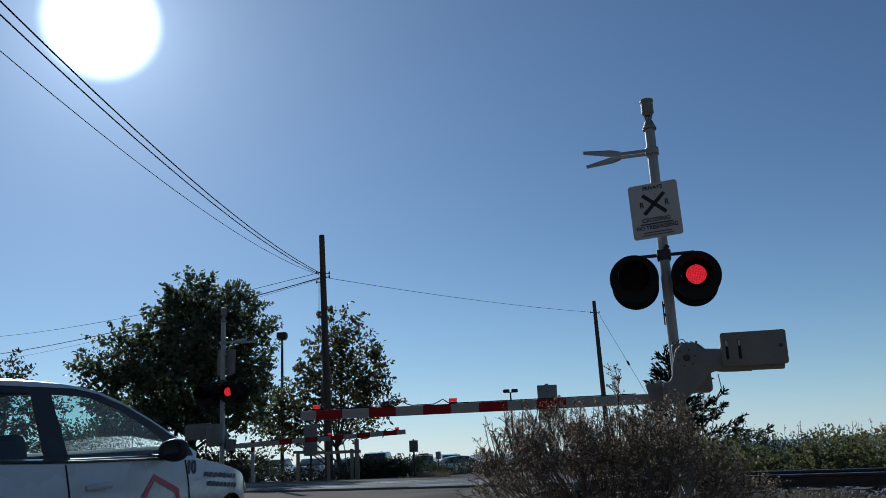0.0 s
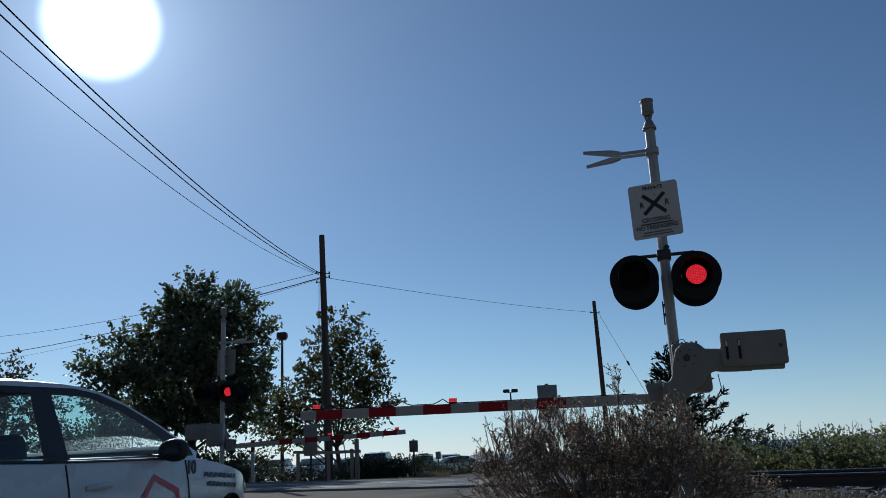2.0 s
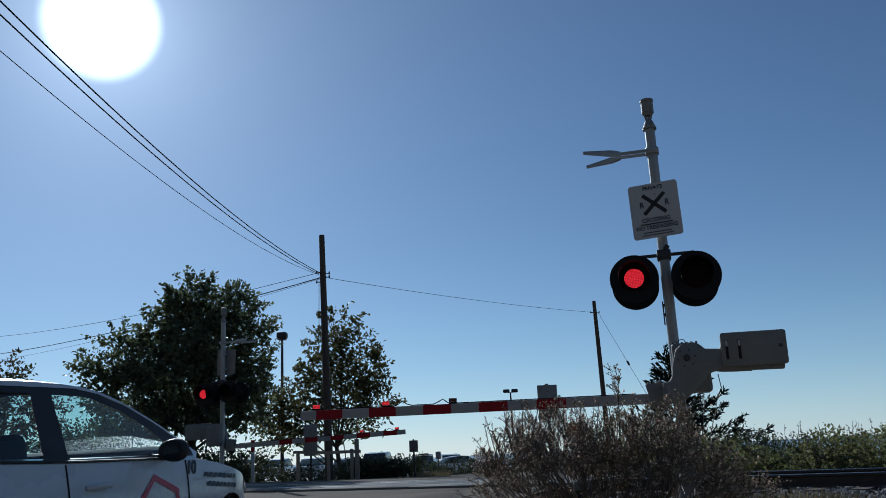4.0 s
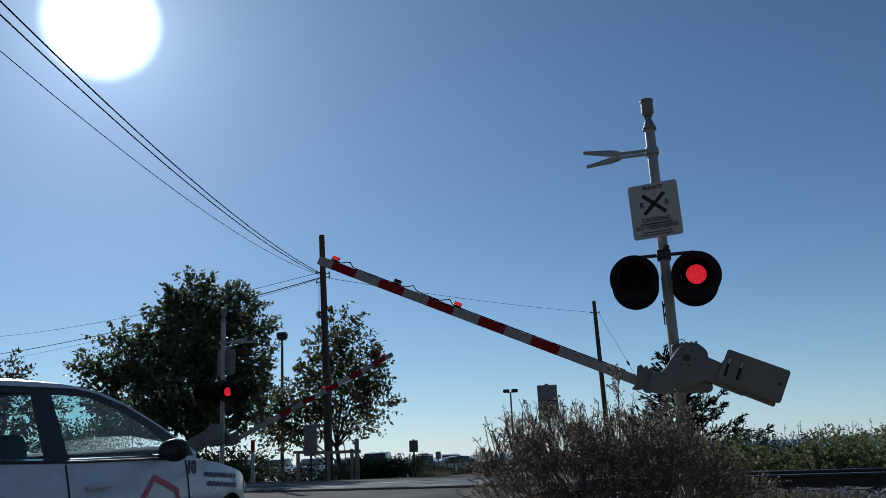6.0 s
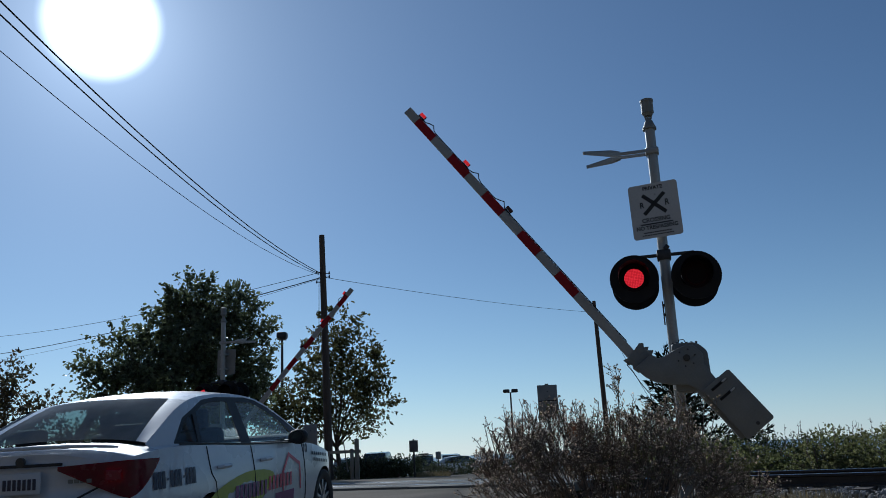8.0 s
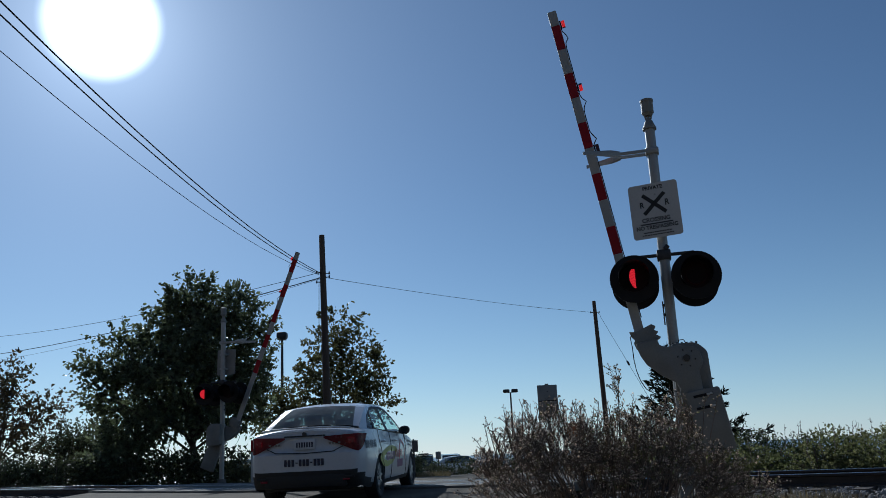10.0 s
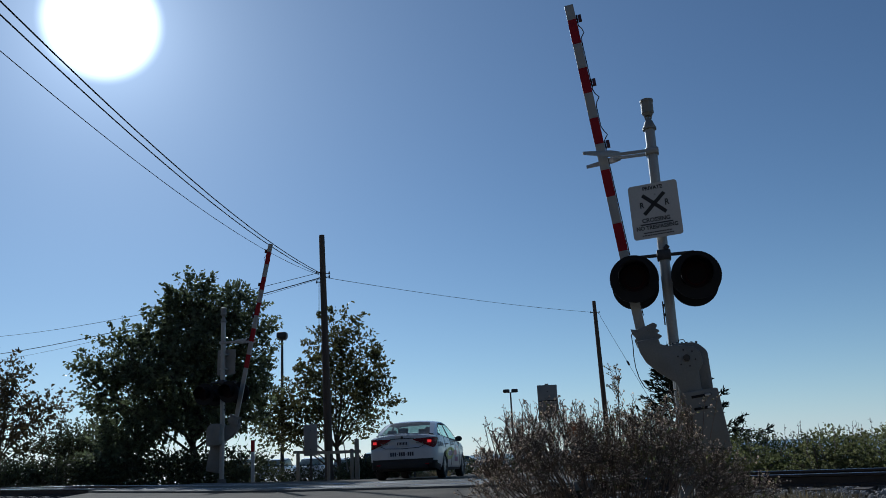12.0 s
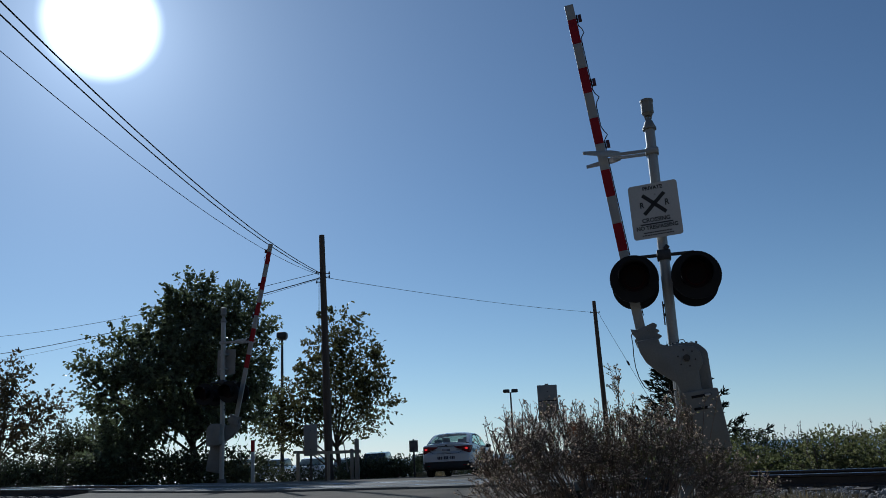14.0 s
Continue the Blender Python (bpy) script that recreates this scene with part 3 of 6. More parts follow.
    bm = bmesh.new()
    pts = []
    xs = [tip + 0.26 + k * 0.06 for k in range(34)]
    for x in xs:
        h = 0.008
        for c in (tip + 0.42, tip + 1.40, tip + 1.93):
            h += 0.06 * math.exp(-((x - c) / 0.055) ** 2)
        pts.append((x, 0.185, z1 + h))
    pts += [(x, 0.185, z1 + 0.008) for x in (tip + 2.6, tip + 3.2, ARM_ROOT)]
    path_tube(bm, pts, 0.007, 6)
    path_tube(bm, [(-0.46, 0.16, -0.52), (-0.40, 0.10, -0.57), (-0.28, 0.08, -0.575), (-0.14, 0.08, -0.595), (0.0, 0.08, -0.60), (0.13, 0.08, -0.585), (0.24, 0.08, -0.545), (0.31, 0.08, -0.47), (0.36, 0.08, -0.36), (0.34, 0.10, -0.20)], 0.006, 6)
    part("arm_cable", bm, CABLE, gate, "black cable looped along the arm")
    return gate, flips


NEAR = Matrix.Translation((2.74, 10.3, -0.02)) @ pose(0, 0, 0, 0, 0, -13.5)
FAR = Matrix.Translation((-6.25, 23.5, -0.06)) @ pose(0, 0, 0, 0, 0, 166)
near_signal, near_lenses = signal(NEAR, "grey railway crossing signal mast with lamps and a white board")
far_signal, far_lenses = signal(FAR, "far grey railway crossing signal mast standing before a dark tree", 4.02)
near_gate, near_flips = barrier("red and white striped barrier arm with a grey counterweight")
far_gate, far_flips = barrier("far red and white striped barrier arm with lamps", 0.33)


# ---- the white sedan; local: x forward from the rear axle, y left, z up ----
PAINT = mat("white_car_paint", (0.55, 0.56, 0.58), 0.28, 0.0, 0.05, 1.5, 30, 0.0, coat=0.5)
TRIM = mat("black_plastic", (0.016, 0.016, 0.017), 0.6, 0.0, 0.25, 8, 80, 0.0006)
CAR_GLASS = glass("tinted_glass", (0.72, 0.88, 0.86), 0.02, 0.02)
# the last value is a strong pale film, imitating reflected sky
REAR_GLASS = glass("rear_glass", (0.40, 0.50, 0.50), 0.05, 0.40)
INTERIOR = mat("grey_cloth", (0.055, 0.055, 0.06), 0.9, 0.0, 0.25, 12, 120, 0.001)
RIM = mat("alloy_rim", (0.42, 0.42, 0.43), 0.35, 0.8, 0.12, 8, 60)
TAIL_RED = mat("tail_lamp_red", (0.19, 0.004, 0.022), 0.25, 0.0, 0.15, 20, 90, coat=0.15)
CHROME = mat("chrome", (0.7, 0.7, 0.7), 0.12, 1.0, 0.05)
PLATE_W = mat("plate_white", (0.55, 0.56, 0.58), 0.5, 0.0, 0.05)
DECAL_RED = mat("decal_red", (0.55, 0.07, 0.11), 0.45, 0.0, 0.08, 6, 60)
DECAL_GREEN = mat("decal_green", (0.42, 0.45, 0.06), 0.45, 0.0, 0.08, 6, 60)
DECAL_PURPLE = mat("decal_purple", (0.20, 0.05, 0.16), 0.45, 0.0, 0.08, 6, 60)
DECAL_INK = mat("decal_ink", (0.02, 0.022, 0.05), 0.45, 0.0, 0.08, 6, 60)
BRAKE_LIT = glow("brake_lamp_lit", (1.0, 0.02, 0.02), 1.5)


def curve(points):
    """Smooth interpolation through (x, value) pairs."""
    def f(x):
        if x <= points[0][0]:
            return points[0][1]
        for i in range(len(points) - 1):
            (a, va), (b, vb) = points[i], points[i + 1]
            if x <= b:
                t = (x - a) / (b - a)
                pa = points[max(0, i - 1)]
                pb = points[min(len(points) - 1, i + 2)]
                ma = (vb - pa[1]) / (b - pa[0]) * (b - a)
                mb = (pb[1] - va) / (pb[0] - a) * (b - a)
                return (2 * t**3 - 3 * t**2 + 1) * va + (t**3 - 2 * t**2 + t) * ma + (-2 * t**3 + 3 * t**2) * vb + (t**3 - t**2) * mb
        return points[-1][1]
    return f


half_width = curve([(-0.99, 0.66), (-0.95, 0.76), (-0.85, 0.825), (-0.6, 0.862), (-0.2, 0.884), (0.4, 0.888), (2.2, 0.888), (2.72, 0.882), (2.95, 0.85), (3.17, 0.765), (3.36, 0.64), (3.52, 0.48), (3.63, 0.34), (3.66, 0.2)])
belt_z = curve([(-0.99, 0.94), (-0.9, 0.985), (-0.5, 1.02), (0.0, 1.01), (0.9, 0.965), (1.8, 0.935), (2.3, 0.915), (2.8, 0.825), (3.2, 0.71), (3.5, 0.60), (3.66, 0.50)])
deck_z = curve([(-0.99, 1.03), (-0.94, 1.06), (-0.8, 1.072), (-0.5, 1.09), (2.2, 1.02), (2.5, 0.97), (2.9, 0.88), (3.3, 0.765), (3.55, 0.66), (3.66, 0.54)])
width_at = curve([(0.15, 0.90), (0.25, 0.955), (0.38, 0.985), (0.58, 1.0), (0.76, 0.992), (0.90, 0.968), (1.04, 0.935), (1.12, 0.90)])
WHEEL_R, ARCH_R = 0.316, 0.352


def floor_z(x):
    z = 0.19 + 0.05 * smooth01((-0.5 - x) / 0.4) + 0.04 * smooth01((x - 3.2) / 0.4)
    for c in (0.0, 2.7):
        d = abs(x - c)
        if d < ARCH_R:
            z = max(z, WHEEL_R - 0.01 + math.sqrt(ARCH_R**2 - d * d))
    return z


def body_y(x, z):
    return half_width(x) * width_at(z)


def side_y(x, z):
    """Half width of the cabin side above the belt."""
    y = 0.836 - 0.50 * (z - 0.98)
    y -= 0.10 * max(0.0, 0.25 - x) ** 2 + 0.07 * max(0.0, x - 1.5) ** 2
    return y


def fill_loops(bm, loops, yf):
    """A panel in x, z with openings, bent to the surface yf(x, z)."""
    edges = []
    for lp in loops:
        vs = [bm.verts.new((x, yf(x, z), z)) for x, z in lp]
        edges += [bm.edges.new((a, b)) for a, b in zip(vs, vs[1:] + vs[:1])]
    keep = {v: v.co.y for e in edges for v in e.verts}
    for v in keep:
        v.co.y = 0
    r = bmesh.ops.triangle_fill(bm, use_beauty=True, use_dissolve=False, edges=edges)
    for v, y in keep.items():
        v.co.y = y
    return [f for f in r["geom"] if isinstance(f, bmesh.types.BMFace)]


def rounded(loop, r=0.03, n=4):
    out = []
    k = len(loop)
    for i in range(k):
        p, a, b = Vector(loop[i]), Vector(loop[i - 1]), Vector(loop[(i + 1) % k])
        da, db = (a - p), (b - p)
        rr = min(r, da.length * 0.4, db.length * 0.4)
        s, e = p + da.normalized() * rr, p + db.normalized() * rr
        for j in range(n + 1):
            t = j / n
            out.append(tuple((1 - t) ** 2 * s + 2 * t * (1 - t) * p + t * t * e))
    return out


def dense(loop, step=0.12):
    out = []
    for a, b in zip(loop, loop[1:] + loop[:1]):
        n = max(1, int((Vector(b) - Vector(a)).length / step))
        out += [(a[0] + (b[0] - a[0]) * i / n, a[1] + (b[1] - a[1]) * i / n) for i in range(n)]
    return out


ROOF_EDGE = curve([(-0.66, 1.055), (-0.45, 1.155), (-0.2, 1.268), (0.0, 1.335), (0.2, 1.378), (0.55, 1.408), (0.95, 1.412), (1.25, 1.395), (1.5, 1.35), (1.8, 1.235), (2.05, 1.12), (2.36, 0.965)])


def build_car():
    car = thing("sedan", None, "white four-door sedan with coloured trade lettering on its sides", "car")
    # lower body, one shell with real wheel arches
    xs = set()
    for c in (0.0, 2.7):
        for k in range(25):
            xs.add(round(c + ARCH_R * math.cos(math.pi * k / 24), 4))
    for k in range(48):
        x = -0.99 + k * 4.65 / 47
        if all(abs(x - c) > ARCH_R + 0.02 for c in (0, 2.7)):
            xs.add(round(x, 4))
    xs |= {-0.99, -0.975, -0.95, -0.92, 3.6, 3.63, 3.65, 3.66}
    xs = sorted(xs)
    bm = bmesh.new()
    NS, ND = 12, 6
    rows = []
    for x in xs:
        zb, zt, dz = floor_z(x), belt_z(x), deck_z(x)
        half = []
        for i in range(NS + 1):
            z = zb + (zt - zb) * i / NS
            xx = x
            if x < -0.85:      # the tail tucks in low down and leans forward above the bumper
                k = (-0.85 - x) / 0.14
                xx = x + k * (0.10 * smooth01((0.42 - z) / 0.25) + 0.05 * smooth01((z - 0.72) / 0.06))
            if x > 3.3:
                k = (x - 3.3) / 0.36
                xx = x - k * 0.10 * smooth01((0.4 - z) / 0.2)
            half.append((xx, body_y(x, z), z))
        xe, ye, _ = half[-1]
        for i in range(1, ND + 1):
            fy = 1 - i / ND
            half.append((xe, ye * fy, zt + (dz - zt) * (1 - fy ** 2.4)))
        rows.append([[bm.verts.new((a, s * b, c)) for a, b, c in half] for s in (1, -1)])
    K = NS + ND
    dark = []
    for i, (ra, rb) in enumerate(zip(rows, rows[1:])):
        cabin = -0.55 < (xs[i] + xs[i + 1]) / 2 < 2.32
        for s in (0, 1):
            for j in range(K):
                if cabin and j >= NS + 1:
                    continue
                q = (ra[s][j], rb[s][j], rb[s][j + 1], ra[s][j + 1])
                f = bm.faces.new(q if s else q[::-1])
                if f.calc_center_median().z < (0.45 if xs[i] < -0.88 else 0.34) and xs[i] < -0.5:
                    f.material_index = 1
                if f.calc_center_median().z < 0.235:
                    f.material_index = 1
    for r in (rows[0], rows[-1]):
        for j in range(K):
            f = bm.faces.new((r[0][j], r[0][j + 1], r[1][j + 1], r[1][j]))
            if f.calc_center_median().z < 0.46:
                f.material_index = 1
    bmesh.ops.remove_doubles(bm, verts=bm.verts, dist=0.0005)
    bmesh.ops.recalc_face_normals(bm, faces=bm.faces)
    body = part("body", bm, [PAINT, TRIM], car, "white painted body shell", angle=32)
    # underbody and inner arches
    bm = bmesh.new()
    box(bm, (-0.9, -0.62, 0.20), (3.45, 0.62, 0.50), 0.03)
    box(bm, (0.42, -0.80, 0.19), (2.28, 0.80, 0.45), 0.02)
    part("underbody", bm, TRIM, car, "dark underbody")
    # cabin sides: frame panel with window openings, then panes set in
    front_win = rounded([(0.90, 0.99), (0.97, 1.343), (1.28, 1.335), (1.56, 1.255), (1.82, 1.13), (1.93, 1.055), (1.95, 0.965)], 0.02)
    rear_win = rounded([(0.02, 1.03), (0.14, 1.262), (0.32, 1.325), (0.55, 1.348), (0.80, 1.348), (0.70, 0.995)], 0.02)
    quarter = rounded([(-0.30, 1.055), (-0.06, 1.21), (0.085, 1.255), (-0.03, 1.035)], 0.015)
    top = [(x, ROOF_EDGE(x)) for x in [2.36 - k * 3.02 / 30 for k in range(31)]]
    bottom = [(x, belt_z(x) - 0.004) for x in [-0.62 + k * 2.9 / 16 for k in range(17)]]
    surround = rounded([(-0.36, 1.04), (-0.10, 1.225), (0.12, 1.295), (0.33, 1.362), (0.6, 1.385), (1.2, 1.384), (1.40, 1.358), (1.64, 1.287), (1.90, 1.174), (2.14, 1.062), (2.27, 0.997), (2.28, 0.945), (0.95, 0.972)], 0.02)
    for s in (-1, 1):
        for name, loops, material, off, label in (
                ("cabin_frame", [bottom + top, surround], PAINT, 0.0, "white roof pillar and rail"),
                ("window_surround", [surround, front_win, rear_win, quarter], TRIM, -0.003, "black window surround"),
                ("front_side_window", [front_win], CAR_GLASS, -0.012, "tinted side glass"),
                ("rear_side_window", [rear_win], CAR_GLASS, -0.012, "tinted side glass"),
                ("quarter_window", [quarter], CAR_GLASS, -0.012, "tinted side glass")):
            bm = bmesh.new()
            fs = fill_loops(bm, [dense(lp) for lp in loops] if material is not CAR_GLASS else loops, lambda x, z: s * (side_y(x, z) + off))
            bmesh.ops.recalc_face_normals(bm, faces=bm.faces)
            if sum(f.normal.y * s for f in bm.faces) < 0:
                bmesh.ops.reverse_faces(bm, faces=bm.faces)
            ob = part(name, bm, material, car, label, smooth=True, angle=50)
            if material is CAR_GLASS:
                ob.visible_shadow = False
        # bright strip under the windows
        bm = bmesh.new()
        path_tube(bm, [(x, s * (side_y(x, belt_z(x)) + 0.004), belt_z(x) + 0.012) for x in [-0.3 + k * 2.4 / 12 for k in range(13)]], 0.008, 5)
        part("belt_strip", bm, TRIM, car, "dark strip below the windows")

    # roof, windscreen and rear window as lofted sheets
    def sheet(name, fa, fb, material, n, crown_h, label, span=1.0):
        """Between edge curves fa and fb, given across from -1 to 1."""
        bm = bmesh.new()
        g = []
        for j in range(n + 1):
            t = j / n
            g.append([bm.verts.new(fa(w).lerp(fb(w), t) + Vector((0, 0, crown_h * 4 * t * (1 - t) * (1 - 0.6 * (w * span if isinstance(span, float) else span[0] + span[1] * w) ** 2)))) for w in [k / 6 - 1 for k in range(13)]])
        for a, b in zip(g, g[1:]):
            for k in range(12):
                bm.faces.new((a[k], a[k + 1], b[k + 1], b[k]))
        bmesh.ops.recalc_face_normals(bm, faces=bm.faces)
        if sum(f.normal.z for f in bm.faces) < 0:
            bmesh.ops.reverse_faces(bm, faces=bm.faces)
        ob = part(name, bm, material, car, label)
        return ob

    def across(x0, xc, zc_gain):
        def f(w):
            z = ROOF_EDGE(x0)
            y = side_y(x0, z)
            k = 1 - w * w
            return Vector((x0 + (xc - x0) * k, y * w, z + zc_gain * (1 - abs(w) ** 2.6)))
        return f

    bm = bmesh.new()
    g = []
    for j in range(19):
        t = j / 18
        x0 = 0.10 + t * (1.46 - 0.10)
        f = across(x0, x0 + (-0.06 + 0.14 * t), 0.052 - 0.01 * abs(2 * t - 1))
        g.append([bm.verts.new(f(k / 8 - 1)) for k in range(17)])
    for a, b in zip(g, g[1:]):
        for k in range(16):
            bm.faces.new((a[k], b[k], b[k + 1], a[k + 1]))
    bmesh.ops.recalc_face_normals(bm, faces=bm.faces)
    part("roof", bm, PAINT, car, "white roof panel")
    bm = bmesh.new()
    g = []
    for j in range(9):
        x0 = 0.26 + j / 8 * 1.16
        f = across(x0, x0, 0.03)
        g.append([bm.verts.new(f((k / 4 - 1) * 0.97) - Vector((0, 0, 0.018))) for k in range(9)])
    for a, b in zip(g, g[1:]):
        for k in range(8):
            bm.faces.new((a[k], b[k], b[k + 1], a[k + 1]))
    part("headliner", bm, INTERIOR, car, "dark roof lining")
    for name, xa, ca, ga, xb, cb, gb, gl, h in (("rear_window", -0.64, -0.55, 0.045, 0.10, 0.04, 0.042, REAR_GLASS, 0.035), ("windscreen", 1.46, 1.54, 0.042, 2.34, 2.46, 0.03, CAR_GLASS, 0.03)):
        edge, top_edge = (0.87, 0.78) if name == "rear_window" else (1.0, 1.0)
        fa, fb = across(xa, ca, ga), across(xb, cb, gb)
        ob = sheet(name, lambda w: fa(w * edge), lambda w: fb(w * top_edge), gl, 8, h, "raked tinted glass", edge)
        ob.visible_shadow = False
        if edge < 1:
            for q in (-1, 1):
                sheet("rear_pillar", lambda w: fa(q * (0.935 + 0.065 * w)), lambda w: fb(q * (0.89 + 0.11 * w)), PAINT, 8, h, "broad white rear pillar", (q * 0.935, q * 0.065))
    # high brake lamp inside the rear window, spoiler lip, aerial
    bm = bmesh.new()
    pts = []
    for k in range(13):
        w = k / 6 - 1
        pts.append((-0.90 - 0.055 * (1 - w * w), 0.66 * w, 1.052 + 0.022 * (1 - abs(w) ** 3)))
    path_tube(bm, pts, [0.008] + [0.013] * 11 + [0.008], 8)
    part("spoiler_lip", bm, PAINT, car, "white boot lid lip")
    # boot lid seam, plate, plate recess
    boot = thing("boot_lid", None)
    boot.parent = car
    bm = bmesh.new()
    for pts in ([(-0.972, -0.56, 0.80), (-0.996, -0.42, 0.735), (-1.0, 0.0, 0.72), (-0.996, 0.42, 0.735), (-0.972, 0.56, 0.80)],):
        path_tube(bm, pts, 0.007, 5)
    part("lid_seam", bm, TRIM, boot)
    bm = bmesh.new()
    box(bm, (-0.992, -0.30, 0.95), (-0.965, 0.30, 0.97), 0.006)
    part("chrome_garnish", bm, TRIM, boot, "dark handle garnish above the plate")
    bm = bmesh.new()
    box(bm, (-0.995, -0.155, 0.775), (-0.98, 0.155, 0.915), 0.006)
    part("number_plate", bm, PLATE_W, boot, "white registration plate")
    bm = bmesh.new()
    for k in range(7):
        box(bm, (-0.9985, -0.125 + k * 0.037, 0.805), (-0.9955, -0.102 + k * 0.037, 0.875))
    part("plate_marks", bm, DECAL_INK, boot, "dark bars on the plate", smooth=False)
    bm = bmesh.new()
    tube(bm, (-0.995, 0, 0.985), (-0.975, 0, 0.985), 0.032, n=20)
    part("badge", bm, DARK_METAL, boot, "oval dark badge")
    for y in (0.44, -0.44):
        bm = bmesh.new()
        for k in range(4):
            box(bm, (-0.992, y - 0.085 + k * 0.045, 0.835), (-0.986, y - 0.05 + k * 0.045, 0.86), 0.002)
        part("model_script", bm, SIGN_BACK, boot, "small grey script")
    # number bars across the bumper
    bm = bmesh.new()
    for k in range(11):
        if k in (3, 7):
            box(bm, (-1.0, 0.295 - k * 0.054, 0.585), (-0.9935, 0.265 - k * 0.054, 0.60))
        else:
            box(bm, (-1.0, 0.30 - k * 0.054, 0.545), (-0.9935, 0.262 - k * 0.054, 0.64), 0.006)
    part("bumper_lettering", bm, DECAL_INK, car, "row of dark bars across the bumper", smooth=False)
    bm = bmesh.new()
    for s in (-1, 1):
        box(bm, (-0.99, s * 0.62 - 0.09, 0.36), (-0.955, s * 0.62 + 0.09, 0.40), 0.01)
    box(bm, (-0.99, -0.60, 0.24), (-0.90, 0.60, 0.45), 0.03)
    part("rear_valance", bm, TRIM, car, "black lower bumper valance")
    # tail lamps wrap round the corner
    brakes = []
    for s in (-1, 1):
        lamp = thing("tail_lamp", None, "red wrap-round tail lamp")
        lamp.parent = car
        bm = bmesh.new()
        top_e, low_e = [], []
        for k in range(15):
            t = k / 14
            if t < 0.55:                      # across the tail, widening outwards
                u = t / 0.55
                y = 0.27 + 0.475 * u
                x = -0.985 + 0.045 * u * u
                zt, zl = 0.945 + 0.02 * u, 0.92 - 0.20 * u
            else:                             # forward along the flank
                u = (t - 0.55) / 0.45
                x = -0.94 + 0.27 * u
                y = body_y(max(-0.985, x), 0.93) + 0.003
                y = max(y, 0.745) if u < 0.2 else y
                zt, zl = 0.965 - 0.005 * u, 0.72 + 0.225 * u ** 1.5
            top_e.append(bm.verts.new((x - 0.012, s * (y + 0.012), zt)))
            low_e.append(bm.verts.new((x - 0.016, s * (y + 0.014), zl)))
        for k in range(14):
            bm.faces.new((top_e[k], top_e[k + 1], low_e[k + 1], low_e[k]))
        bmesh.ops.solidify(bm, geom=bm.faces[:], thickness=0.03)
        bmesh.ops.recalc_face_normals(bm, faces=bm.faces)
        part("lamp_cover", bm, TAIL_RED, lamp, "red moulded lamp cover")
        bm = bmesh.new()
        box(bm, (-0.005, -0.05, -0.034), (0.005, 0.05, 0.034), 0.004)
        for f in bm.faces:
            f.material_index = 0 if f.normal.x < -0.3 else 1
        m0 = Matrix.Translation((-0.985, s * 0.68, 0.875)) @ pose(0, 0, 0, 0, 0, s * -14)
        lens = part("brake_lens", bm, [BRAKE_LIT, TAIL_RED], lamp, "brake lamp lens", m=m0, smooth=False)
        brakes.append((lens, m0))
        bm = bmesh.new()
        box(bm, (-1.0, s * 0.60 - 0.05, 0.33), (-0.985, s * 0.60 + 0.05, 0.36), 0.004)
        part("reflector", bm, TAIL_RED, car, "small red bumper reflector")
        # headlamp
        bm = bmesh.new()
        g = []
        for k in range(9):
            x = 3.08 + 0.50 * k / 8
            zt = belt_z(x) - 0.012
            g.append((bm.verts.new((x, s * (body_y(x, zt) + 0.006), zt)), bm.verts.new((x + 0.01, s * (body_y(x, zt - 0.10) + 0.008), zt - 0.05 - 0.06 * k / 8))))
        for a, b in zip(g, g[1:]):
            bm.faces.new((a[0], b[0], b[1], a[1]))
        bmesh.ops.recalc_face_normals(bm, faces=bm.faces)
        part("headlamp", bm, CHROME, car, "clear headlamp unit")
        # mirror
        mir = thing("door_mirror", None, "black door mirror")
        mir.parent = car
        bm = bmesh.new()
        bmesh.ops.create_uvsphere(bm, u_segments=20, v_segments=12, radius=1)
        for v in bm.verts:
            x, y, z = v.co
            x = max(x, -0.45)
            v.co = Vector((1.81 + x * 0.09, s * (0.925 + y * 0.10), 0.995 + z * 0.072 * (1.0 + 0.12 * y)))
        part("mirror_shell", bm, TRIM, mir, "glossy dark mirror shell")
        bm = bmesh.new()
        box(bm, (1.76, min(s * 0.80, s * 0.89), 0.945), (1.86, max(s * 0.80, s * 0.89), 0.975), 0.01)
        part("mirror_stalk", bm, TRIM, mir)
        bm = bmesh.new()
        tube(bm, (1.768, s * 0.93, 0.995), (1.764, s * 0.93, 0.995), 0.056, n=20)
        part("mirror_glass", bm, mat("mirror_dark", (0.05, 0.06, 0.07), 0.12, 0.6, 0.05), mir, "mirror glass")
        # doors: shut lines and handles
        for name, x0, x1, hx in (("rear_door", 0.12, 0.84, 0.24), ("front_door", 0.855, 2.08, 1.09)):
            door = thing(name, None)
            door.parent = car
            for xa in ((x0, x1) if name == "rear_door" else (x1,)):
                bm = bmesh.new()
                pts = []
                for k in range(12):
                    z = 0.25 + (belt_z(xa) - 0.255) * k / 11
                    bow = 0.0
                    if xa == x0 and name == "rear_door":
                        bow = 0.30 * smooth01((0.72 - z) / 0.35) - 0.10
                        bow = max(bow, -0.28 * smooth01((z - 0.70) / 0.3) - 0.02)
                    pts.append((xa + bow, s * (body_y(xa + bow, z) + 0.001), z))
                path_tube(bm, pts, 0.006, 5)
                part("shut_line", bm, TRIM, door)
            bm = bmesh.new()
